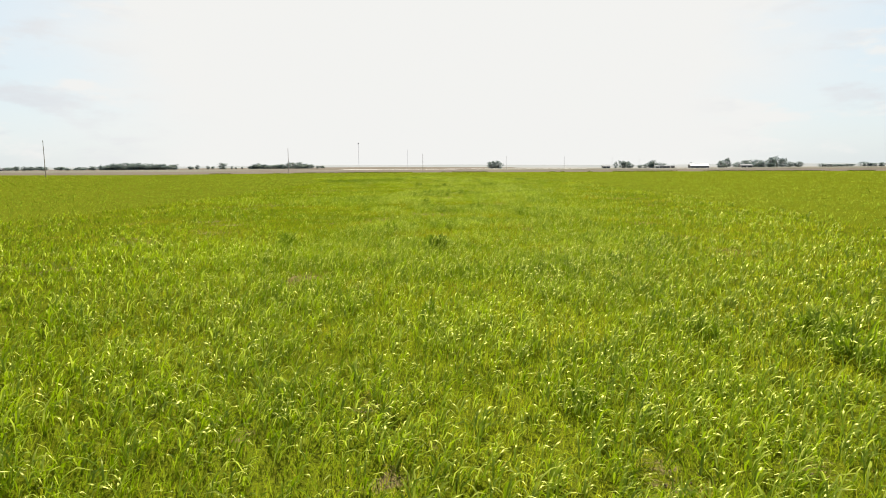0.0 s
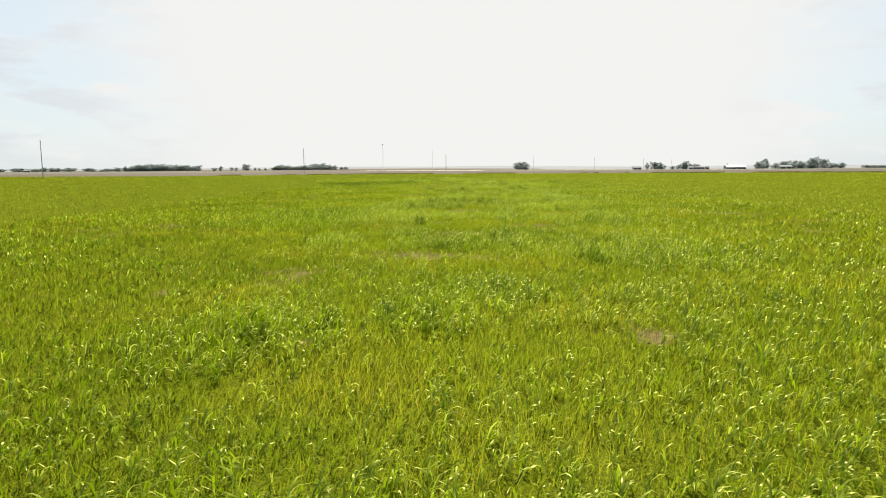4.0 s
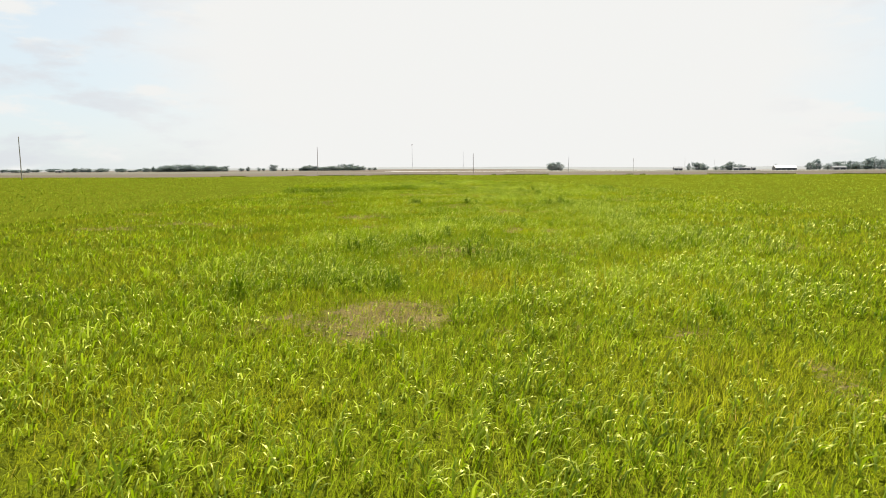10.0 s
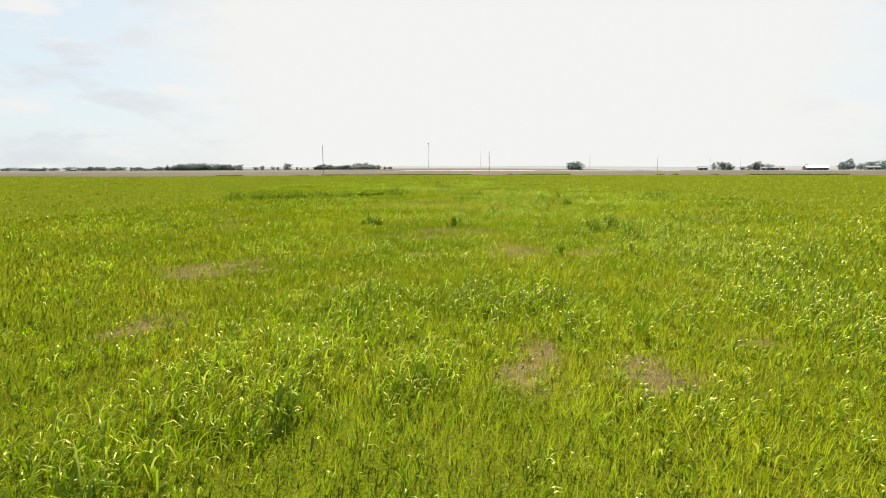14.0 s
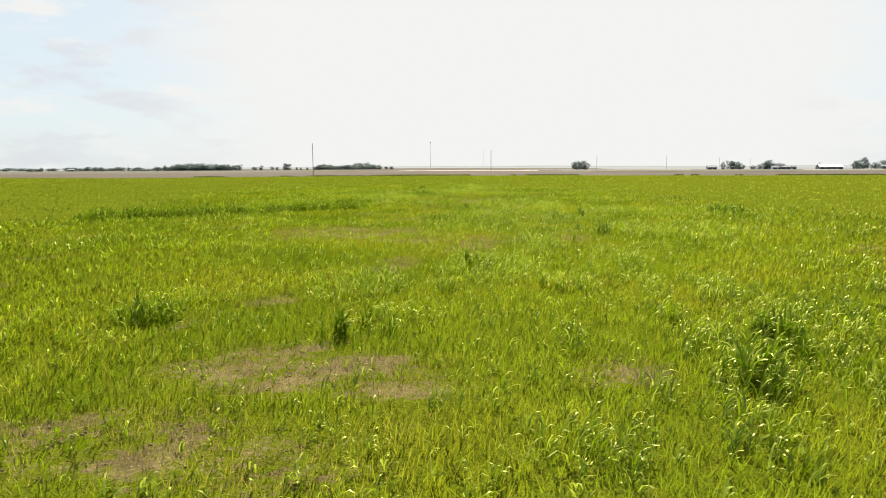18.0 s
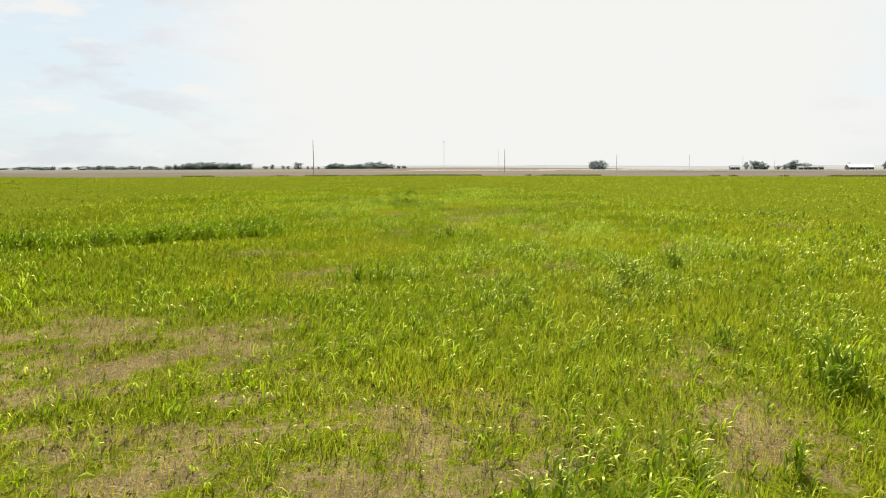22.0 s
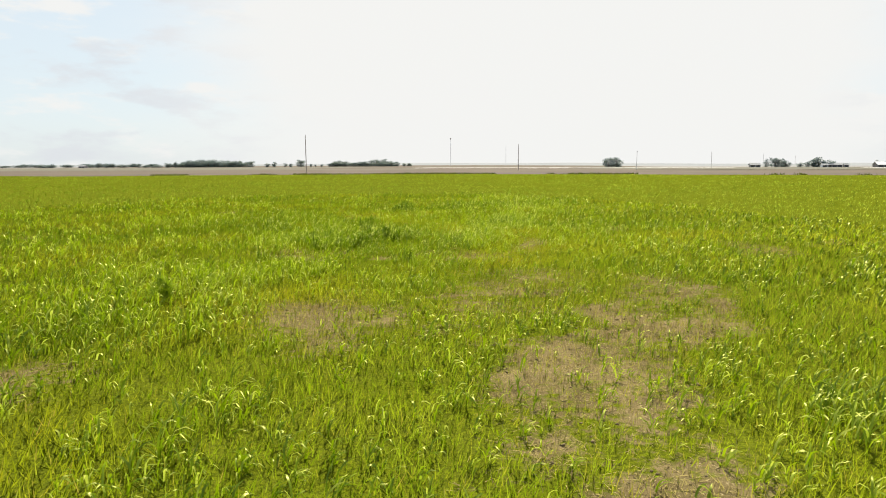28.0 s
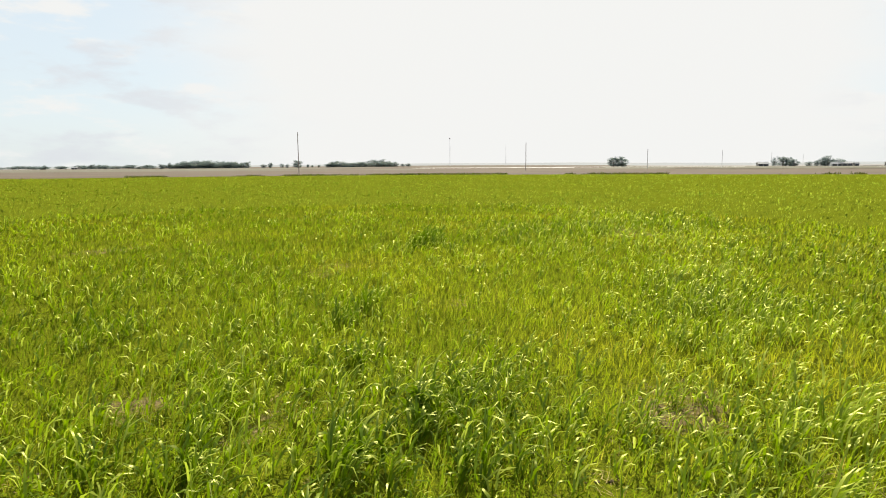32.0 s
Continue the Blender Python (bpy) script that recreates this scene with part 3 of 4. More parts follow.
# rank, taller growth: x, y, half width, half length
RANK_SPOTS_ONE = [
    (1.4, 8.6, 0.19, 0.73), (6.3, 11.5, 0.38, 1.73), (4.3, 12.6, 0.21, 1.06), (-1.1, 14, 0.15, 0.93), (2.7, 20.6, 0.16, 0.73), (4.4, 21.7, 0.13, 1.03),
    (-1.7, 26, 0.58, 0.9), (-8, 26.7, 0.28, 1.03), (-4.5, 33, 0.38, 0.45), (-3.4, 33.9, 0.25, 0.57), (-1.5, 34.4, 0.25, 1.02), (-2.4, 34.8, 0.17, 0.72),
    (-10.2, 39.9, 0.18, 0.52), (2.7, 43, 0.39, 1.09), (3.8, 44.8, 0.19, 0.98), (2.8, 45.1, 0.12, 0.47), (-2.9, 45.8, 0.18, 0.25), (-2.6, 46, 0.22, 0.75),
    (-2.3, 46.4, 0.15, 0.69), (-1.9, 46.6, 0.23, 0.42), (2.6, 47.1, 0.15, 0.5), (-1.3, 48, 0.22, 0.47), (-0.6, 48.6, 0.28, 0.44),
]
RANK_SPOTS_TWO = [
    (0, 49.5, 0.4, 0.62), (-4.6, 56, 0.31, 0.52), (-0.1, 56.6, 0.12, 0.28), (4.4, 57.7, 0.31, 0.9), (0.9, 58, 0.19, 0.5), (-0.3, 58.3, 0.16, 0.55),
    (-0.1, 65.6, 0.13, 0.22), (-1.5, 66.6, 0.12, 0.38), (1, 67.2, 0.12, 0.21), (3.5, 67.7, 0.21, 1), (-6.8, 68.3, 0.29, 0.32), (-3.4, 69.6, 0.22, 0.63),
    (-2.2, 75.7, 0.3, 0.33), (-0.9, 75.8, 0.12, 0.16), (-6.4, 76.6, 0.29, 0.46), (-5.7, 76.7, 0.35, 0.53), (1.4, 78, 0.12, 0.37), (-4.5, 79.3, 0.15, 0.7),
    (-5, 79.4, 0.13, 0.57), (-2.1, 80.1, 0.17, 0.63), (-3.9, 82.2, 0.21, 0.94), (-5.6, 83.6, 0.17, 0.46), (-2.8, 84.7, 0.12, 0.26),
]
RANK_SPOTS_THREE = [
    (-6, 85, 0.12, 0.44), (0.6, 86.5, 0.14, 0.55), (-0.7, 97.3, 0.22, 0.32), (1.5, 97.8, 0.24, 0.49), (2.1, 102.8, 0.33, 0.91), (0.7, 105, 0.46, 0.68),
    (-5.7, 106.6, 0.28, 0.4), (1.7, 107.2, 0.42, 1.02), (-9.9, 107.3, 0.55, 0.58), (-5.5, 107.8, 0.13, 0.66), (-6.7, 110.9, 0.16, 0.26), (-5.7, 111.2, 0.12, 0.39),
    (-4.6, 111.3, 0.12, 0.27), (-1.4, 111.8, 0.12, 0.29), (-6.8, 112.1, 0.22, 0.51), (-2.3, 112.3, 0.12, 0.34), (-4.6, 115.1, 0.51, 0.42), (-2.3, 122.5, 0.12, 0.38),
    (-1.4, 122.5, 0.12, 0.44), (-0, 125.4, 0.36, 0.86), (-1.1, 127.2, 0.13, 0.45), (-8.9, 132.1, 0.22, 0.41), (-7.3, 132.1, 0.12, 0.24),
]
RANK_SPOTS_FOUR = [
    (-9.4, 132.2, 0.15, 0.46), (-8.5, 132.2, 0.15, 0.51), (-9.7, 132.4, 0.12, 0.63), (-8.3, 132.4, 0.18, 0.47), (-2, 132.8, 0.38, 0.51), (-2.4, 134.4, 0.12, 0.29),
    (-0.7, 135.8, 0.26, 0.64), (-6.2, 136.5, 0.22, 0.58), (8.3, 138.3, 1.23, 3.56), (-19.9, 140.5, 0.67, 1.92),
    (-8.9, 142.1, 0.12, 0.59), (-8.7, 143.6, 0.2, 0.37), (-11.4, 143.6, 0.12, 0.34), (-18.2, 145.1, 0.91, 2.63),
    (-9.1, 148.1, 0.12, 0.31), (-7.2, 148.2, 0.12, 0.2), (-6.3, 148.3, 0.12, 0.23), (-6.2, 149.4, 0.14, 0.59), (-3.9, 150.1, 0.12, 0.43),
]
RANK_SPOTS_FIVE = [
    (-15.7, 153.3, 0.12, 0.31), (-18.6, 155.9, 0.23, 0.68), (-18, 155.9, 0.31, 0.48), (-18, 157.6, 0.14, 0.5), (-18.8, 161.7, 0.14, 0.22), (-14.5, 162.4, 0.12, 0.2),
    (-19, 162.9, 0.12, 0.16), (-20.2, 163, 0.12, 0.42), (-19, 163.3, 0.15, 0.3), (-18.2, 164.3, 0.2, 0.48), (-17.4, 164.7, 0.17, 0.52), (-20.3, 164.7, 0.12, 0.33),
    (-13.2, 164.8, 0.12, 0.24), (-17, 165.2, 0.29, 0.68), (-19.3, 166.3, 0.16, 0.27), (-18.4, 166.5, 0.23, 0.27), (-18.6, 166.8, 0.13, 0.5), (-17.2, 166.8, 0.28, 0.39),
    (-16.2, 167, 0.23, 0.41), (-17.4, 167.4, 0.14, 0.65), (-16.9, 167.9, 0.27, 0.54), (-13.2, 168.1, 0.15, 0.32), (-16.7, 168.3, 0.24, 0.64),
]
RANK_SPOTS_SIX = [
    (-18.2, 169.8, 0.18, 0.48), (-23.1, 170.8, 0.13, 0.59), (-19.1, 172.5, 0.22, 1.59), (-20.2, 182.5, 0.36, 1.86),
]
RANK_SPOTS = RANK_SPOTS_ONE + RANK_SPOTS_TWO + RANK_SPOTS_THREE + RANK_SPOTS_FOUR + RANK_SPOTS_FIVE + RANK_SPOTS_SIX

rng = np.random.default_rng(7)


def step(v, low, high):
    s = np.clip((v - low) / (high - low), 0, 1)
    return s * s * (3 - 2 * s)


def lattice(ix, iy, seed):
    h = (ix.astype(np.int64) * 374761393 + iy.astype(np.int64) * 668265263 + seed * 1442695041) & 0x7FFFFFFF
    h = ((h ^ (h >> 13)) * 1274126177) & 0x7FFFFFFF
    return ((h ^ (h >> 16)) & 0xFFFF) / 65535.0


def patchy(x, y, size, seed, octaves=3):
    """Smooth noise in 0..1 over the plan, with blotches about size metres across."""
    total, weight, amp = np.zeros_like(x), 0.0, 1.0
    for k in range(octaves):
        u, v = x / size * 2**k, y / size * 2**k
        iu, iv = np.floor(u), np.floor(v)
        a, b = u - iu, v - iv
        a, b = a * a * (3 - 2 * a), b * b * (3 - 2 * b)
        s = seed + 17 * k
        n = (lattice(iu, iv, s) * (1 - a) + lattice(iu + 1, iv, s) * a) * (1 - b) + (lattice(iu, iv + 1, s) * (1 - a) + lattice(iu + 1, iv + 1, s) * a) * b
        total, weight, amp = total + amp * n, weight + amp, amp * 0.55
    return total / weight


def bareness(x, y):
    """1 where the soil lies open, 0 in the full stand."""
    ragged, tufts = patchy(x, y, 0.9, 5, 4), patchy(x, y, 0.34, 6, 2)
    b = np.zeros_like(x)
    for px, py, rx, ry, most in BARE:
        near = (np.abs(x - px) < 2.6 * rx) & (np.abs(y - py) < 2.6 * ry)
        d = np.hypot((x[near] - px) / (rx * 1.25), (y[near] - py) / (ry * 1.25)) + (ragged[near] - 0.5) * 1.3
        b[near] = np.maximum(b[near], (1 - step(d, 0.50, 1.35)) * (0.36 + 0.68 * step(tufts[near], 0.28, 0.58)) * most**1.2)
    fine = patchy(x, y, 0.45, 61, 3)
    for px, py, rx, ry in THIN:
        near = (np.abs(x - px) < 2.2 * rx) & (np.abs(y - py) < 2.2 * ry)
        d = np.hypot((x[near] - px) / rx, (y[near] - py) / ry) + (ragged[near] - 0.5) * 1.6
        b[near] = np.maximum(b[near], (1 - step(d, 0.4, 1.4)) * (0.19 + 0.42 * step(fine[near], 0.34, 0.60)))
    wild = step(patchy(x, y, 2.3, 41, 4), 0.62, 0.74) * step(patchy(x, y, 9.0, 43, 2), 0.35, 0.6)
    return np.maximum(b, 0.4 * wild * step(45.0 - nearness(x, y), 0.0, 20.0) * step(nearness(x, y), 13.0, 18.0))


def standing(x, y):
    """How thickly the broad-leaved plants stand, 0..1."""
    ragged = patchy(x, y, 2.0, 29, 4)
    t = (0.34 + 0.24 * step(nearness(x, y), 9.0, 18.0)) * step(patchy(x, y, 3.4, 23, 4), 0.42, 0.66)
    for px, py, rx, ry in STAND:
        near = (np.abs(x - px) < 2.0 * rx) & (np.abs(y - py) < 2.0 * ry)
        d = np.hypot((x[near] - px) / rx, (y[near] - py) / ry) + (ragged[near] - 0.5) * 0.9
        t[near] = np.maximum(t[near], 1 - step(d, 0.5, 1.25))
    early = step(34.0 - y, 0.0, 12.0) * (0.35 + 0.65 * step(ragged, 0.3, 0.6))
    return np.maximum(t, early)


def spine(y):
    """The middle line of the strip that is seen from near."""
    return np.interp(y, [0, 60, 98, 137, 146, 154, 170, 335], [0.0, -0.1, -1.6, -4.9, -6.9, -10.3, -16.0, -51.0])


def nearness(x, y):
    """How far off a place in the field is when it is best seen."""
    off = x - spine(y)
    return np.hypot(np.maximum(np.where(off < 0, -off / 0.80, off / 0.58), 5.5), np.maximum(y - 168.0, 0)) + np.maximum(4.0 - y, 0) * 4


def scatter(per_m2, low, high, x0, x1, y0, y1, power):
    """Random places whose nearness lies in low..high, thinned out with the distance; gives x, y and the size that makes up for it."""
    n = int(per_m2 * (7.0 / max(low, 7.0)) ** power * (x1 - x0) * (y1 - y0))
    x, y = rng.uniform(x0, x1, n), rng.uniform(y0, y1, n)
    d = nearness(x, y)
    keep = (d >= low) & (d < high) & (rng.random(n) < (np.maximum(low, 7.0) / np.maximum(d, 7.0)) ** power)
    keep &= y < crop_end(x)
    x, y, d = x[keep], y[keep], d[keep]
    return x, y, np.maximum(d / 7.0, 1.0) ** (power / 2)


class Blades:
    """Gathers leaf blades as triangles, for one mesh."""

    def __init__(self):
        self.points, self.faces, self.ways, self.count = [], [], [], 0

    def add(self, x, y, z, length, width, azimuth, lean, arch, stops, rise=1.0):
        """Blades from x, y, z: each sets out at the angle lean off the upright and bends over by the angle arch. stops: how far along it has its edges, before the tip."""
        n = len(x)
        if not n:
            return
        dx, dy = np.cos(azimuth), np.sin(azimuth)
        turn = azimuth + math.pi / 2 + rng.normal(0, 0.5, n)
        sx, sy = np.cos(turn), np.sin(turn)
        sy, sx = np.where(sx < 0, -sy, sy), np.abs(sx)     # all faces turned one way
        rings, last, cx, cy, cz = [], 0.0, x, y, z
        for s in (*stops, 1.0):
            mid = (s + last) / 2
            bend = lean + arch * mid**1.4
            out, up = length * (s - last) * np.sin(bend), length * (s - last) * np.cos(bend) * rise
            cx, cy, cz, last = cx + dx * out, cy + dy * out, cz + up, s
            if s < 1.0:
                w = width * (1.0 - 0.55 * s * s) * (0.75 if s == 0 else 1.0) / 2
                tip = rng.normal(0, 0.3, n) * w
                rings += [np.stack([cx - sx * w, cy - sy * w, cz - tip], -1), np.stack([cx + sx * w, cy + sy * w, cz + tip], -1)]
            else:
                rings.append(np.stack([cx, cy, cz], -1))
        k = len(rings)
        tri = []
        for i in range(0, k - 3, 2):
            tri += [(i, i + 1, i + 3), (i, i + 3, i + 2)]
        tri.append((k - 3, k - 2, k - 1))
        base = self.count + np.arange(n)[:, None, None] * k
        self.points.append(np.stack(rings, 1).reshape(-1, 3))
        self.faces.append((base + np.array(tri)[None]).reshape(-1, 3))
        self.count += n * k
        way = rng.normal(0, 0.24, (n, 3))
        way[:, 2] = 1.0
        self.ways.append(np.repeat(way / np.linalg.norm(way, axis=1)[:, None], k, axis=0))

    def mesh(self, name, mat, upward=False):
        p, f = np.concatenate(self.points).astype(np.float32), np.concatenate(self.faces).astype(np.int32)
        me = bpy.data.meshes.new(name)
        me.vertices.add(len(p))
        me.vertices.foreach_set("co", p.ravel())
        me.loops.add(f.size)
        me.loops.foreach_set("vertex_index", f.ravel())
        me.polygons.add(len(f))
        me.polygons.foreach_set("loop_start", np.arange(0, f.size, 3, dtype=np.int32))
        me.update(calc_edges=True)
        me.materials.append(mat)
        if upward:  # shaded as one sward, not blade by blade
            me.attributes.new("custom_normal", "FLOAT_VECTOR", "POINT").data.foreach_set("vector", np.concatenate(self.ways).astype(np.float32).ravel())
        return me


# the ground: one sheet to the horizon, level under the crop and falling a little towards the farms


def land(x, y):
    aside = x / np.maximum(y, 200.0)
    return -0.0045 * step(aside, -0.25, 0.33) * np.maximum(y - 330.0, 0.0)


def crop_end(x):
    """Where the crop ends, across the view."""
    return np.interp(x, [-400, -240, -150, -108, -50, 5, 40, 90, 150, 400], [350, 330, 300, 318, 328, 314, 300, 285, 255, 240])


def sheet(name, xs, ys, z, mat):
    gx, gy = np.meshgrid(xs, ys)
    gz = z(gx, gy)
    w = len(xs)
    i = (np.arange(len(ys) - 1)[:, None] * w + np.arange(w - 1)[None]).ravel()
    me = bpy.data.meshes.new(name)
    me.from_pydata(np.stack([gx, gy, gz], -1).reshape(-1, 3).tolist(), [], np.stack([i, i + 1, i + w + 1, i + w], -1).tolist())
    me.materials.append(mat)
    return new(name, me)


wide = np.concatenate([[-4800, -3000, -2000], np.arange(-1400, 1401, 50.0), [2000, 3000, 4800]])
deep = np.concatenate([[-3000, -1000, -200], np.arange(0, 1501, 50.0), [2000, 3000, 4800]])
ground = tagged(sheet("ground", wide, deep, land, STUBBLE), "flat brown stubble land that reaches to the horizon", "ground", kind="structure")
soil_x, soil_y = np.concatenate([[-400, -320, -240, -190, -150, -108, -75], np.arange(-50, 24.1, 0.5), [40, 65, 90, 120, 150, 250, 400]]), np.concatenate([[-60, -20], np.arange(0, 190.1, 0.5), [210, 1.0e4]])
soil = tagged(sheet("field_soil", soil_x, soil_y, lambda x, y: 0.01 + 0.05 * (patchy(x, y, 1.3, 3) - 0.5) + 0.04, SOIL),
              "dry brown field soil with clods and old straw", "soil", kind="structure")


for v in soil.data.vertices:
    if v.co.y > 9000:
        v.co.y = float(crop_end(v.co.x))
cover = soil.data.attributes.new("undergrowth", "FLOAT", "POINT")
soil_at = np.array([v.co[:2] for v in soil.data.vertices])
cover.data.foreach_set("value", (1.0 - np.minimum(bareness(soil_at[:, 0].copy(), soil_at[:, 1].copy()), 1)).astype(np.float32))


def plot(name, x0, x1, y0, y1, mat, label, lift=0.05, slant=0.0):
    n = 24
    t = np.linspace(0, 1, n)
    top, low = [], []
    for k, s in enumerate(t):
        x = x0 + (x1 - x0) * s
        a, b = y0 + slant * (x - x0) + 3 * math.sin(k * 1.7), y1 + slant * (x - x0) + 3 * math.sin(k * 2.3)
        low.append((x, a, float(land(np.array(x), np.array(a))) + lift))
        top.append((x, b, float(land(np.array(x), np.array(b))) + lift))
    me = bpy.data.meshes.new(name)
    me.from_pydata(low + top, [], [(i, i + 1, n + i + 1, n + i) for i in range(n - 1)])
    me.materials.append(mat)
    return tagged(new(name, me), label, "field", kind="structure")


# ---- the crop ----
bands = [(0.0, 12.0, (-32.0, 8.0, 2.0, 182.0)), (12.0, 35.0, (-56.0, 20.0, 0.0, 206.0)), (35.0, 110.0, (-150.0, 58.0, 0.0, 282.0)), (110.0, 900.0, (-400.0, 380.0, -40.0, FIELD_END))]
near_turf, dry_turf, near_crop, stand_off = Blades(), Blades(), Blades(), Blades()
for low, high, box in bands:
    turf, crop = (near_turf, near_crop) if high < 40 else (stand_off, stand_off)
    # low fine grass
    x, y, s = scatter(TURF_PER_M2 if high < 40 else 0.42 * TURF_PER_M2, low, high, *box, 1.7)
    b, thick = bareness(x, y), patchy(x, y, 1.1, 11)
    keep = rng.random(len(x)) < (1 - 0.80 * np.minimum(b, 1)) * (0.55 + 0.9 * thick)
    x, y, s, b, thick = (v[keep] for v in (x, y, s, b, thick))
    n = len(x)
    tall = (0.115 + 0.13 * thick) * rng.uniform(0.6, 1.3, n) * (1 - 0.4 * b) * np.minimum(s, 2.4) ** 0.1 * (1.0 if high < 40 else 0.75)
    broad = 0.0142 * s**0.87 * rng.uniform(0.7, 1.4, n) * (1 - 0.3 * b)
    way, lean, arch = rng.normal(0.2, 1.5, n), rng.uniform(0.05, 0.7, n), rng.uniform(0.0, 1.1, n)
    sere = rng.random(n) < 0.06 + 1.1 * b
    for part_of, sheaf in ((~sere, turf), (sere, dry_turf if high < 40 else turf)):
        sheaf.add(x[part_of], y[part_of], np.full(int(part_of.sum()), 0.03), tall[part_of], broad[part_of], way[part_of], lean[part_of], arch[part_of], (0.0,))
    # broad-leaved crop plants
    x, y, s = scatter(CROP_PER_M2 if high < 40 else 0.42 * CROP_PER_M2, low, high, *box, 1.4)
    b = bareness(x, y)
    stand = standing(x, y)
    keep = rng.random(len(x)) < (0.22 + 0.95 * stand) * (1 - 0.9 * np.minimum(b, 1))
    x, y, s, b, stand = (v[keep] for v in (x, y, s, b, stand))
    n = len(x)
    tall = (0.27 + 0.15 * stand) * rng.uniform(0.7, 1.25, n) * (1 - 0.3 * b) * (1.0 if high < 40 else 0.75)
    for leaf in range(5 if high < 40 else 4):
        lx, ly = x + rng.normal(0, 0.015, n) * s, y + rng.normal(0, 0.015, n) * s
        z = tall * (0.06 + 0.12 * leaf) * rng.uniform(0.8, 1.2, n)
        azimuth = np.where(rng.random(n) < 0.68, rng.normal(0.15, 0.75, n), rng.uniform(-3.14, 3.14, n))
        crop.add(lx, ly, z, tall * rng.uniform(0.55, 1.0, n), 0.0225 * s**0.80 * rng.uniform(0.6, 1.3, n), azimuth, rng.uniform(0.03, 0.28, n),
                 rng.uniform(1.0, 3.0, n), (0.0, 0.4, 0.7) if high < 20 else (0.0, 0.5) if high < 40 else (0.0, 0.6))
tagged(new("grass", near_turf.mesh("grass", GRASS, True)), "low yellow-green grass that fills the field between the crop plants", "grass", kind="stuff")
tagged(new("dry_grass", dry_turf.mesh("dry_grass", DRY_GRASS, True)), "sparse yellowing grass stalks on the thin places of the field", "grass", kind="stuff")
tagged(new("crop_plants", near_crop.mesh("crop_plants", CROP)), "knee-high green forage crop with arching leaves bent by the wind", "crop", kind="stuff")

tagged(new("distant_crop", stand_off.mesh("distant_crop", FAR_CROP, True)), "dense green stand of crop and grass farther out in the field", "crop", kind="stuff")

# old straw on the open soil
litter = Blades()
x, y = rng.uniform(-26, 10, 1800000), rng.uniform(6, 178, 1800000)
keep = (rng.random(len(x)) < bareness(x, y) * 1.2) & (nearness(x, y) < 26)
x, y = x[keep], y[keep]
n = len(x)
litter.add(x, y, np.full(n, 0.05), rng.uniform(0.06, 0.25, n), rng.uniform(0.008, 0.018, n), rng.uniform(-3.14, 3.14, n), rng.uniform(0.4, 1.0, n), rng.uniform(0, 0.3, n), (0.0,), 0.22)
half = n // 2
litter.add(x[:half] + 0.07, y[:half], np.full(half, 0.03), rng.uniform(0.07, 0.22, half), rng.uniform(0.007, 0.014, half), rng.uniform(-3.14, 3.14, half), rng.uniform(0.0, 0.4, half), rng.uniform(0, 0.4, half), (0.0,))
tagged(new("straw_litter", litter.mesh("straw_litter", STRAW)), "dead straw and dried stalks on the open soil", "straw", kind="stuff")


# clods of earth, pushed up where the soil lies open
x, y = rng.uniform(-26, 10, 220000), rng.uniform(6, 178, 220000)
keep = (rng.random(len(x)) < 1.1 * bareness(x, y)) & (nearness(x, y) < 22)
x, y = x[keep], y[keep]
n = len(x)
knobs = np.array([(1, 0, 0), (0, 1, 0), (-1, 0, 0), (0, -1, 0), (0, 0, 1), (0, 0, -1)], float)
size = 0.008 + 0.026 * rng.random(n) ** 3
p = knobs[None] * (size[:, None] * rng.uniform(0.6, 1.3, (n, 6)))[..., None] + rng.normal(0, 0.18, (n, 6, 3)) * size[:, None, None]
p[..., 2] *= 0.7
p += np.stack([x, y, 0.045 + size * 0.3], -1)[:, None]
sides = np.array([(k, (k + 1) % 4, 4) for k in range(4)] + [((k + 1) % 4, k, 5) for k in range(4)])
clods = Blades()
clods.points, clods.faces = [p.reshape(-1, 3)], [(np.arange(n)[:, None, None] * 6 + sides[None]).reshape(-1, 3)]
tagged(new("soil_clods", clods.mesh("soil_clods", CLOD)), "small dry clods of brown earth on the open soil", "clods", kind="stuff")


def rank_plant(seed, s):
    """One tall plant with broad arching leaves, as a mesh."""
    n = 9
    blades, tall = Blades(), rng.uniform(0.85, 1.1)
    z = tall * np.linspace(0.02, 0.62, n)
    azimuth = np.where(rng.random(n) < 0.6, rng.normal(0.15, 0.8, n), rng.uniform(-3.14, 3.14, n))
    blades.add(rng.normal(0, 0.03, n), rng.normal(0, 0.03, n), z, tall * rng.uniform(0.55, 0.9, n), 0.060 * s * rng.uniform(0.75, 1.25, n), azimuth,
               rng.uniform(0.05, 0.3, n), rng.uniform(0.6, 2.5, n), (0.0, 0.32, 0.58, 0.8))
    return blades.mesh("grass_plant", LUSH)


RANK = [[rank_plant(k, s) for k in range(8)] for s in (1.0, 1.3, 1.7)]


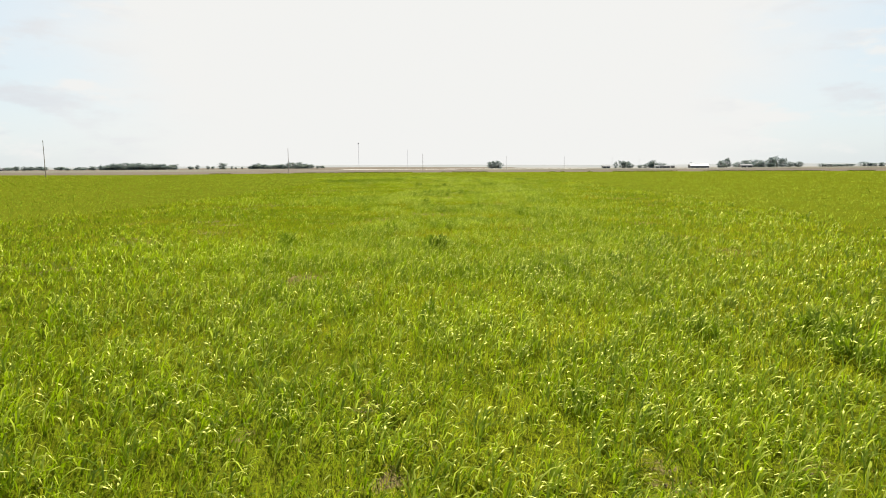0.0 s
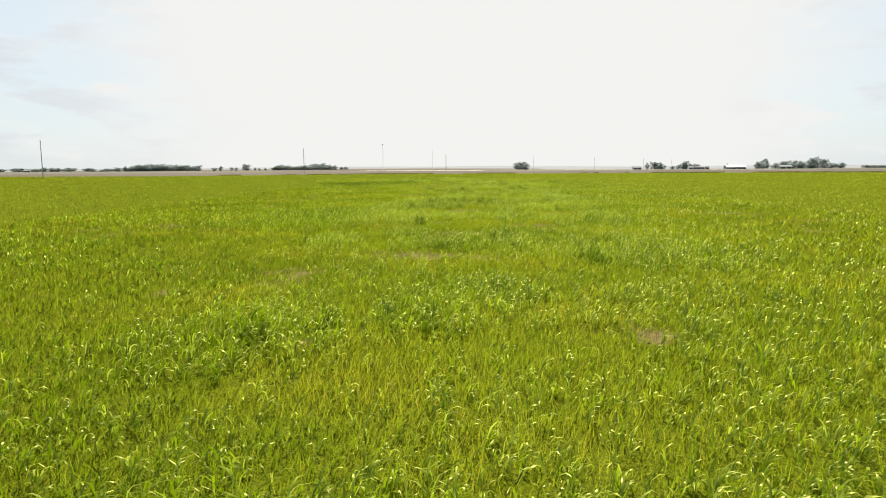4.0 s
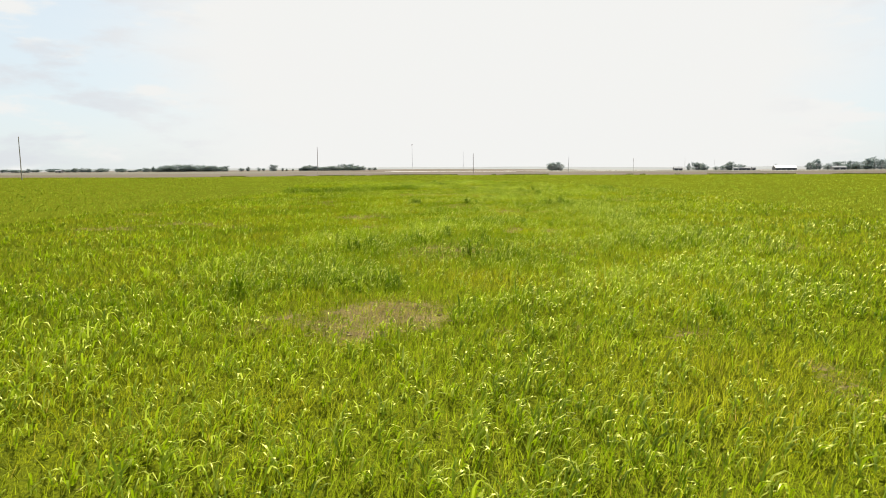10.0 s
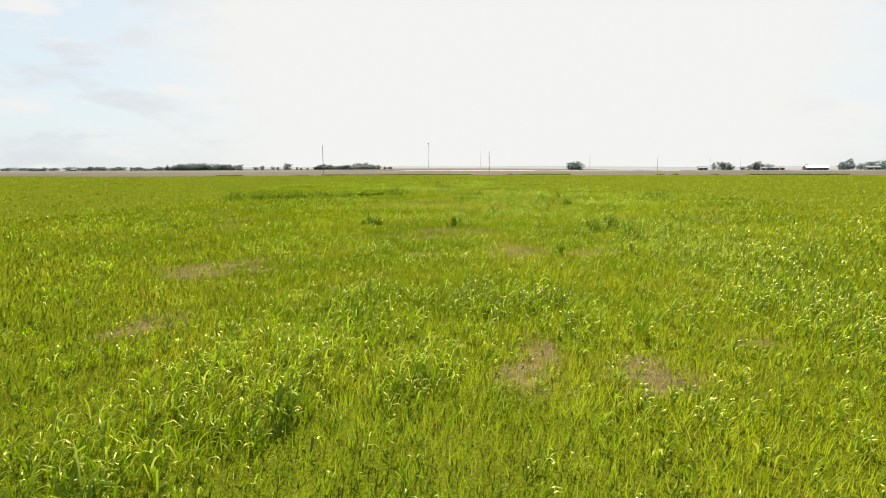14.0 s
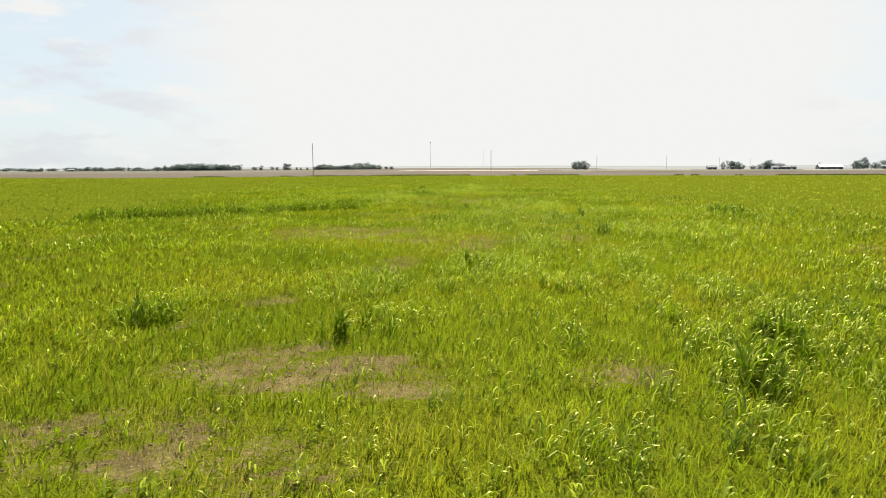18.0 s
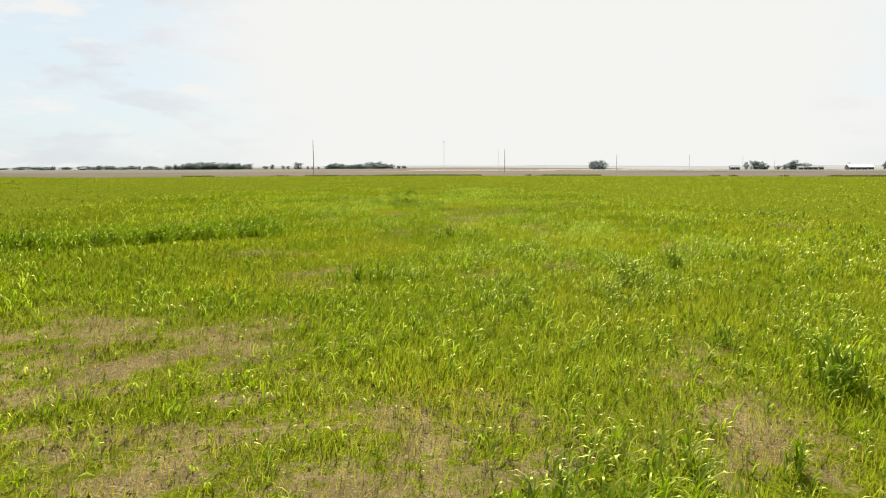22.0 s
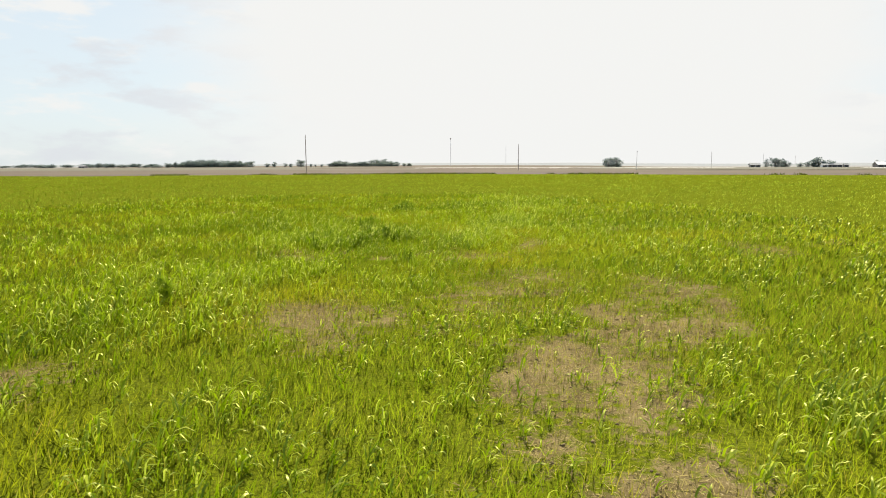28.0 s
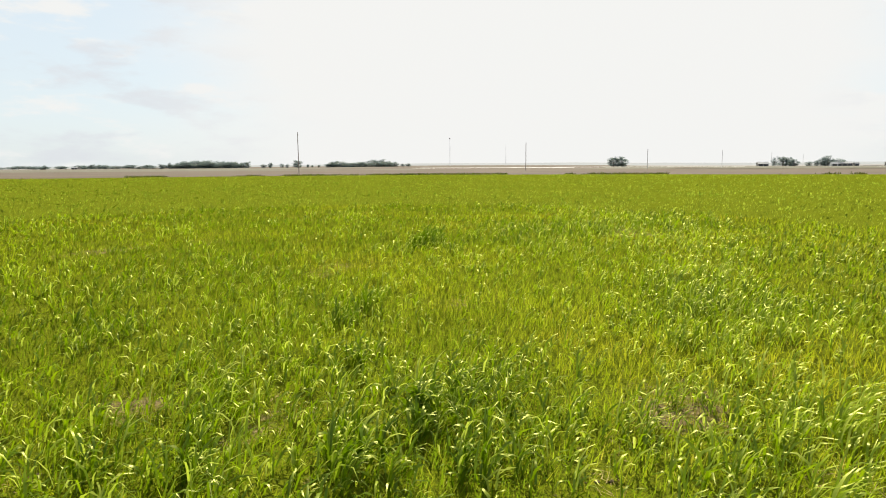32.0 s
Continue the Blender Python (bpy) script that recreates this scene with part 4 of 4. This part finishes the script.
def lush_clump(px, py, rx, ry):
    """A stand of rank plants, each one a part."""
    area, d = math.pi * rx * ry, float(nearness(np.array(px), np.array(py)))
    grade = 0 if d < 11 else 1 if d < 22 else 2
    n = int(np.clip(area * (32, 18, 10)[grade], 3, 90))
    size = "broad" if rx > 0.9 else "small" if rx < 0.35 else "tall"
    top = new("tall_grass_clump")
    top.location = (px, py, 0.03)
    tagged(top, size + " clump of rank green grass above the crop", "grass clump", "rank clumps in the crop")
    for k in range(n):
        r, a = math.sqrt(rng.random()) * rng.uniform(0.75, 1.2), rng.uniform(0, 6.283)
        ob = new("grass_plant", RANK[grade][int(rng.integers(8))])
        ob.parent = top
        tall = rng.uniform(0.34, 0.52) * (1.28 if rx > 0.25 else 1.0) * (1.0 - 0.35 * min(r, 1) ** 2)
        ob.matrix_basis = pose(rx * r * math.cos(a), ry * r * math.sin(a), 0, rng.uniform(-9, 9), rng.uniform(-9, 9), rng.uniform(-60, 60)) @ Matrix.Diagonal((tall, tall, tall, 1))
    return top


for spot in RANK_SPOTS:
    lush_clump(*spot)
# a long rank strip that runs aslant through the field
for k in range(9):
    lush_clump(-29.5 + 1.55 * k, 131.2 + 1.42 * k, 1.25, 1.3)
    lush_clump(-30.4 + 1.55 * k, 133.0 + 1.42 * k, 1.25, 1.3)

# ---- trees, poles and farms along the horizon ----


def part(name, bm, mat, parent, label="", at=None):
    me = bpy.data.meshes.new(name)
    bm.to_mesh(me)
    bm.free()
    me.materials.append(mat)
    ob = new(name, me)
    ob.parent = parent
    if at is not None:
        ob.matrix_basis = at
    return tagged(ob, label)


def thing(name, x, y, label, category, group="", turn=0.0):
    ob = new(name)
    ob.matrix_basis = pose(x, y, float(land(np.array(float(x)), np.array(float(y)))), 0, 0, turn)
    return tagged(ob, label, category, group)


def tube(bm, path, radii, sides=7):
    """A tapered limb along a path of points."""
    rings = []
    for i, (p, r) in enumerate(zip(path, radii)):
        p = Vector(p)
        ahead = (Vector(path[min(i + 1, len(path) - 1)]) - Vector(path[max(i - 1, 0)])).normalized()
        side = ahead.orthogonal().normalized()
        other = ahead.cross(side)
        rings.append([bm.verts.new(p + (side * math.cos(k * math.tau / sides) + other * math.sin(k * math.tau / sides)) * r) for k in range(sides)])
    for a, b in zip(rings, rings[1:]):
        for k in range(sides):
            bm.faces.new((a[k], a[(k + 1) % sides], b[(k + 1) % sides], b[k]))
    bm.faces.new(rings[-1])
    bm.faces.new(rings[0][::-1])


def block(bm, x0, x1, y0, y1, z0, z1, bevel=0.0):
    m = Matrix.Translation(((x0 + x1) / 2, (y0 + y1) / 2, (z0 + z1) / 2)) @ Matrix.Diagonal((x1 - x0, y1 - y0, z1 - z0, 1))
    made = bmesh.ops.create_cube(bm, size=1.0, matrix=m)["verts"]
    if bevel:
        bmesh.ops.bevel(bm, geom=list({e for v in made for e in v.link_edges}), offset=bevel, segments=1, affect="EDGES")


def tree_model(seed, bare_limbs=False):
    """A tree one metre high and one wide: trunk with limbs, and a crown of many small leaf sprays."""
    r = random.Random(seed)
    top = thing("tree", 0, -500, "tree", "tree")
    bm = bmesh.new()
    tube(bm, [(0, 0, -0.02), (0.01, 0, 0.2), (0.0, 0.01, 0.42), (0.02, 0, 0.7)], [0.045, 0.034, 0.024, 0.008])
    limbs = []
    for k in range(7):
        a, z, reach = k * 2.4 + r.uniform(-0.4, 0.4), r.uniform(0.2, 0.5), r.uniform(0.22, 0.42)
        end = (math.cos(a) * reach, math.sin(a) * reach, min(z + r.uniform(0.2, 0.42), 0.94))
        limbs.append(end)
        tube(bm, [(0, 0, z), (end[0] * 0.5, end[1] * 0.5, z + (end[2] - z) * 0.6), end], [0.018, 0.011, 0.004], 5)
    part("trunk", bm, BARK, top)
    crown = Blades()
    puffs = [(e[0] * 0.85, e[1] * 0.85, e[2] - 0.06, r.uniform(0.13, 0.21)) for e in limbs] + [(r.uniform(-0.14, 0.14), r.uniform(-0.14, 0.14), r.uniform(0.72, 0.84), 0.17) for _ in range(3)]
    puffs += [(math.cos(a) * r.uniform(0.15, 0.32), math.sin(a) * r.uniform(0.15, 0.32), r.uniform(0.22, 0.5), r.uniform(0.14, 0.2)) for a in (0.4, 1.6, 2.7, 3.9, 5.2)]
    puffs += [(math.cos(a) * r.uniform(0.1, 0.3), math.sin(a) * r.uniform(0.1, 0.3), r.uniform(0.06, 0.2), r.uniform(0.13, 0.19)) for a in (0.1, 1.1, 2.2, 3.3, 4.4, 5.5)]
    for px, py, pz, size in puffs:
        n = 34 if bare_limbs else 48
        way = rng.normal(0, 1, (n, 3))
        way /= np.linalg.norm(way, axis=1)[:, None]
        p = way * size * rng.uniform(0.45, 1.05, n)[:, None] + (px, py, pz)
        crown.add(p[:, 0], p[:, 1], p[:, 2], rng.uniform(0.05, 0.11, n), rng.uniform(0.05, 0.10, n), rng.uniform(-3.14, 3.14, n), rng.uniform(0.2, 1.0, n), rng.uniform(0, 0.4, n), (0.0, 0.5), 0.5)
    ob = new("crown", crown.mesh("crown", HAZY_TREE_LEAF))
    ob.parent = top
    return top


MODELS = [tree_model(k, k == 3) for k in range(4)]
planted = 0


def tree(x, y, tall, across, label, group):
    global planted
    model = MODELS[planted % 4]
    z = float(land(np.array(float(x)), np.array(float(y))))
    m = pose(x, y, z, 0, 0, planted * 77.0) @ Matrix.Diagonal((across * 1.18, across * 1.18, tall * 1.06, 1))
    planted += 1
    return tagged(copy_thing(model, m), label, "tree", group)


def row(spots, label, group):
    for x, y, tall, across in spots:
        tree(x, y, tall, across, label, group)


row([(-629, 1080, 6.5, 12.9), (-627, 1090, 9.7, 14.1), (-612, 1080, 10.7, 15), (-611, 1095, 11.3, 15.1), (-594, 1085, 12.2, 16), (-589, 1095, 11.2, 16),
     (-570, 1080, 11.6, 15.8), (-565, 1090, 11.1, 14.8), (-551, 1085, 10.5, 13.6), (-546, 1095, 9.5, 13.7), (-527, 1080, 9.3, 12.4), (-523, 1090, 8.3, 10.4), (-511, 1085, 9.3, 12.4),
     (-601, 1075, 9.5, 14), (-580, 1074, 9.8, 14), (-560, 1074, 9.3, 13), (-538, 1075, 8.3, 13)],
    "dark green tree in a dense grove on the plain", "trees of the long grove")
row([(-486, 1090, 5.1, 10.3), (-475, 1090, 7.2, 8.2), (-456, 1090, 6.1, 7.1), (-452, 1100, 5.1, 6.1), (-405, 1110, 3.6, 4.6), (-423, 1110, 4.6, 4.6), (-416, 1110, 3.7, 4.6)],
    "small lone tree on the flat farmland", "single trees between the groves")
tree(-431, 1090, 10.6, 15.5, "round dark lone tree standing between two groves", "single trees between the groves")
row([(-384, 1110, 8.1, 14.5), (-379, 1120, 9.1, 14.6), (-365, 1110, 8.1, 14.4), (-360, 1125, 6.4, 10.9), (-348, 1120, 7.2, 12.6), (-334, 1110, 7.1, 12.5), (-330, 1125, 9.9, 12.6),
     (-326, 1140, 11, 12.8), (-315, 1130, 9.9, 11.7), (-313, 1145, 11, 11), (-297, 1120, 7.1, 11.6), (-291, 1130, 7.2, 12.5), (-284, 1150, 4.6, 8.2), (-283, 1180, 4.7, 9.4),
     (-341, 1128, 8.0, 11), (-304, 1135, 8.5, 11)],
    "grey-green tree in a grove with an uneven top", "trees of the ragged grove")
row([(-929, 1150, 7.2, 7.2), (-866, 1150, 5.3, 16), (-852, 1155, 4.6, 14), (-835, 1150, 8, 12), (-823, 1155, 7.4, 12), (-809, 1150, 6.8, 13.7), (-787, 1150, 5.6, 18), (-718, 1100, 6.3, 5.3),
     (-707, 1100, 3.3, 14), (-694, 1104, 3.0, 14), (-682, 1100, 3.3, 14), (-638, 1060, 6.9, 11.9), (-625, 1060, 8.9, 5.9), (-1000, 1200, 4.5, 16), (-980, 1200, 4.0, 18), (-1040, 1260, 4.0, 22)],
    "low hazy tree far off across the plain", "far scattered trees")
row([(14.5, 794, 8.8, 12.0), (22.5, 799, 9.0, 12.5)], "dark compact tree of a pair in open farmland", "pair of trees in the open")
row([(190, 937, 9, 6.9), (203, 953, 10.6, 12.7), (209, 950, 9.2, 9.9), (208, 930, 6.9, 12.4)], "broad grey-green farmyard tree", "trees at the small house")
row([(219, 919, 4.8, 8.2), (226, 919, 5.5, 6.2), (234, 925, 8.3, 11.1), (237, 919, 10.3, 12.4), (244, 915, 7.5, 12.3), (253, 925, 6.3, 8.4)],
    "dark farmyard tree beside a long shed", "trees at the long shed")
row([(311, 873, 8.8, 11.2), (321, 880, 12.1, 11.3), (349, 920, 7.6, 11.9), (365, 930, 10.3, 15.5), (381, 930, 10.4, 17.3), (393, 920, 12.9, 15.5), (406, 930, 14.8, 15.7),
     (410, 920, 12.1, 10.4), (433, 950, 7.2, 14.4), (444, 950, 7.2, 14.4)], "tall dark shelter tree behind the white barn", "shelter trees of the farm")
row([(502, 1000, 4.8, 13.5), (514, 1000, 3.9, 19.3), (540, 1030, 3.6, 18), (565, 1050, 4.1, 20.5), (573, 1020, 7, 18.1), (585, 1020, 5.1, 14.2), (598, 1020, 6.1, 10.2)],
    "low spreading tree at the far field edge", "trees beyond the farm")
for k in range(14):
    tree(-629 + 9.2 * k, 1068 + 3 * (k % 3), 6.2 + 1.1 * (k % 4), 13.0, "bushy lower tree at the front of a dense grove", "trees of the long grove")
for k in range(11):
    tree(-387 + 9.6 * k, 1103 + 3 * (k % 3), 5.2 + 0.9 * (k % 3), 12.5, "bushy lower tree at the front of a ragged grove", "trees of the ragged grove")
for k in range(12):
    tree(-1330 + 33.0 * k, 1440 + 12 * (k % 4), 4.2 + 1.3 * (k % 3), 26.0, "low hazy tree in a far line on the plain", "far scattered trees")
for k in range(16):
    tree(-1440 + 41.0 * k, 1560 + 15 * (k % 3), 5.0 + 1.2 * (k * 7 % 4), 34.0, "low hazy tree in a far line on the plain", "far scattered trees")
for k in range(4):
    tree(352 + 13.0 * k, 912, 5.8 + 0.8 * (k % 3), 13.0, "dark shelter tree with low branches", "shelter trees of the farm")
for model in MODELS:
    for ob in (*model.children, model):
        bpy.data.objects.remove(ob)


def utility_pole(x, y, tall, label, lean=0.0):
    p = thing("utility_pole", x, y, label, "utility pole", "poles along the road", 30.0)
    bm = bmesh.new()
    tube(bm, [(0, 0, -0.5), (lean * 0.5, 0, tall * 0.5), (lean, 0, tall)], [0.16, 0.14, 0.11], 10)
    # beyond 500 m the paler wood stands in for haze
    part("pole", bm, POLE_WOOD if y < 500 else HAZE_PALE_POLE, p)
    for k in range(3):
        bm = bmesh.new()
        z = tall - 0.5 - 1.1 * k
        side = 1 if k % 2 else -1
        tube(bm, [(lean, 0.1 * side, z), (lean, 0.32 * side, z + 0.06)], [0.03, 0.03], 6)
        arm = part("bracket", bm, STEEL, p)
        bm = bmesh.new()
        tube(bm, [(lean, 0.32 * side, z + 0.02), (lean, 0.32 * side, z + 0.14), (lean, 0.32 * side, z + 0.24)], [0.05, 0.065, 0.035], 8)
        part("insulator", bm, PORCELAIN, arm)
    return p


for x, y, tall in ((-174.9, 257.5, 14.6), (-108.2, 370.1, 13.7), (-38.1, 444.3, 11.6), (22.5, 561.4, 10.8), (85.6, 675.9, 12.2), (178.0, 902.4, 14.5), (234.7, 990.6, 13.5)):
    utility_pole(x, y, tall, "tall grey wooden utility pole beside the field road")


def mast(x, y, tall, lamp):
    m = thing("radio_mast", x, y, "slender pale steel mast far off" + (" with a dark lamp on top" if lamp else ""), "mast")
    for k in range(3):
        bm = bmesh.new()
        a = k * math.tau / 3
        tube(bm, [(0.5 * math.cos(a), 0.5 * math.sin(a), -0.5), (0.22 * math.cos(a), 0.22 * math.sin(a), tall)], [0.10, 0.07], 6)
        part("leg", bm, STEEL, m)
    bm = bmesh.new()
    for k in range(int(tall / 2.2)):
        z, r = 2.2 * k, 0.5 - 0.28 * 2.2 * k / tall
        for j in range(3):
            a, b = j * math.tau / 3, (j + 1) * math.tau / 3
            tube(bm, [(r * math.cos(a), r * math.sin(a), z), (r * math.cos(b), r * math.sin(b), z + 2.0)], [0.03, 0.03], 4)
    part("lattice", bm, STEEL, m)
    if lamp:
        bm = bmesh.new()
        tube(bm, [(0, 0, tall - 0.4), (0, 0, tall + 0.2), (0, 0, tall + 1.0), (0, 0, tall + 1.5)], [0.5, 1.0, 1.0, 0.4], 10)
        part("lamp", bm, RED_DOT, m)


mast(-232.7, 1267.3, 45.8, True)
mast(-168.5, 1545.5, 42.3, False)


def shed(name, x, y, long, wide_, eave, ridge, wall, roof, label, bays=0, turn=0.0, group=""):
    """A gabled farm building, its long side to the field."""
    h = thing(name, x, y, label, "farm building", group, turn)
    bm = bmesh.new()
    prof = [(-wide_ / 2, -0.3), (wide_ / 2, -0.3), (wide_ / 2, eave), (0, ridge), (-wide_ / 2, eave)]
    ends = [[bm.verts.new((sx * long / 2, a, b)) for a, b in prof] for sx in (-1, 1)]
    bm.faces.new(ends[0])
    bm.faces.new(ends[1][::-1])
    for k in range(5):
        bm.faces.new((ends[0][k], ends[1][k], ends[1][(k + 1) % 5], ends[0][(k + 1) % 5]))
    bmesh.ops.recalc_face_normals(bm, faces=bm.faces)
    part("wall", bm, wall, h)
    for side in (-1, 1):
        bm = bmesh.new()
        o = 0.45
        dz = (ridge - eave) / (wide_ / 2)
        pts = [(side * (wide_ / 2 + o), eave - dz * o + 0.05), (0, ridge + 0.05), (0, ridge + 0.22), (side * (wide_ / 2 + o), eave - dz * o + 0.22)]
        a, b = ([bm.verts.new((sx * (long / 2 + o), p, q)) for p, q in pts] for sx in (-1, 1))
        for k in range(4):
            bm.faces.new((a[k], b[k], b[(k + 1) % 4], a[(k + 1) % 4]))
        bm.faces.new(a)
        bm.faces.new(b[::-1])
        bmesh.ops.recalc_face_normals(bm, faces=bm.faces)
        cover_sheet = part("roof", bm, roof, h)
    bm = bmesh.new()
    tube(bm, [(-long / 2 - 0.5, 0, ridge + 0.2), (long / 2 + 0.5, 0, ridge + 0.2)], [0.16, 0.16], 8)
    part("ridge_cap", bm, roof, cover_sheet)
    for k in range(bays):
        bm = bmesh.new()
        cx = -long / 2 + long * (k + 0.5) / bays
        block(bm, cx - long / bays * 0.36, cx + long / bays * 0.36, -wide_ / 2 - 0.06, -wide_ / 2 + 0.1, 0.05, eave * 0.82)
        leaf = part("door", bm, DARK_GAP, h)
        bm = bmesh.new()
        block(bm, cx - long / bays * 0.38, cx + long / bays * 0.38, -wide_ / 2 - 0.12, -wide_ / 2 - 0.062, eave * 0.82, eave * 0.82 + 0.14)
        part("lintel", bm, STEEL, leaf)
    return h


shed("barn", 272.5, 842, 22, 12, 2.6, 5.2, DARK_WALL, WHITE_METAL, "long low barn with a bright white metal roof", 4)
shed("long_shed", 249, 912, 15, 9, 2.6, 3.9, DARK_WALL, GREY_ROOF, "long dark shed with a grey roof among trees", 3)
shed("hut", 260.5, 910, 4.2, 4, 2.6, 3.6, GREY_WALL, GREY_ROOF, "small grey hut beside the long shed", 1)
shed("farmhouse", 171, 908, 10, 8, 2.6, 4.2, GREY_WALL, GREY_ROOF, "small grey house beside farmyard trees", 2)
shed("machine_shed", 354, 903, 15, 9, 2.8, 4.4, GREY_WALL, GREY_ROOF, "grey machine shed in front of shelter trees", 2)
shed("cottage", -858, 1140, 12, 8, 2.6, 4.4, GREY_WALL, GREY_ROOF, "far grey cottage among low trees", 2)
shed("farm_cottage", 238, 905, 6, 6, 2.4, 3.8, WHITE_METAL, GREY_ROOF, "little white-walled building under a farmyard tree", 1)

# a grain leg beside the barn
g = thing("grain_leg", 267, 845.5, "thin grey grain elevator leg rising beside the barn", "grain elevator")
bm = bmesh.new()
block(bm, -0.5, 0.5, 7.2, 8.2, 0, 6.2, 0.05)
part("shaft", bm, STEEL, g)
bm = bmesh.new()
block(bm, -0.9, 1.1, 6.9, 8.5, 6.2, 7.2, 0.1)
part("head", bm, STEEL, g)

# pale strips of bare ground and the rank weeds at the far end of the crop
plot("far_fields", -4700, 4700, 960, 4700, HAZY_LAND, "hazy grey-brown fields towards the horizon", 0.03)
plot("fallow_field", -1600, 1500, 505, 952, FALLOW, "olive-brown fallow field beyond the stubble", 0.04)
plot("field_ditch", 15, 330, 472, 481, DITCH, "dark overgrown ditch line across the stubble", 0.09, -0.12)
plot("pale_strip", -140, -20, 640, 690, PALE, "pale dry strip of bare ground beyond the fields")
plot("pale_road", -38, 300, 730, 775, PALE, "pale dusty farm road", 0.06, 0.05)
weeds = Blades()
n = 16000
x = rng.uniform(-130, 260, n)
clump = patchy(x, x * 0, 9.0, 77, 3)
x = x[rng.random(n) < step(clump, 0.42, 0.6)]
n = len(x)
y = crop_end(x) + 4 + rng.normal(0, 1.2, n)
weeds.add(x, y, np.zeros(n), rng.uniform(0.25, 0.6, n) * (0.5 + clump[:n]), rng.uniform(0.08, 0.2, n), rng.uniform(-3.14, 3.14, n), rng.uniform(0.1, 0.6, n), rng.uniform(0, 0.6, n), (0.0, 0.5))
tagged(new("weeds", weeds.mesh("weeds", EDGE)), "dark rank weeds along the far edge of the crop", "weeds", kind="stuff")

# the land beyond, low, its grey a haze put into the colour
for k, (dist, rise, x0, x1) in enumerate(((2300, 7.5, -2600, 2600), (3400, 12.0, -3800, 3800))):
    n = 160
    xs = np.linspace(x0, x1, n)
    hs = rise * (0.45 + 0.9 * patchy(xs, xs * 0 + k * 50, 420.0, 90 + k, 4))
    me = bpy.data.meshes.new("backdrop")
    hs = hs + land(xs, xs * 0 + dist)
    pts = [(a, dist, float(h)) for a, h in zip(xs, land(xs, xs * 0 + dist) - 0.5)] + [(a, dist + 500, float(h)) for a, h in zip(xs, hs)] + [(a, dist + 900, -30.0) for a in xs]
    me.from_pydata(pts, [], [(r * n + i, r * n + i + 1, (r + 1) * n + i + 1, (r + 1) * n + i) for r in (0, 1) for i in range(n - 1)])
    me.materials.append(HAZED_FAR_LAND)
    tagged(new("backdrop", me), "low rise of distant land on the horizon, coloured grey with haze", "distance", kind="structure")
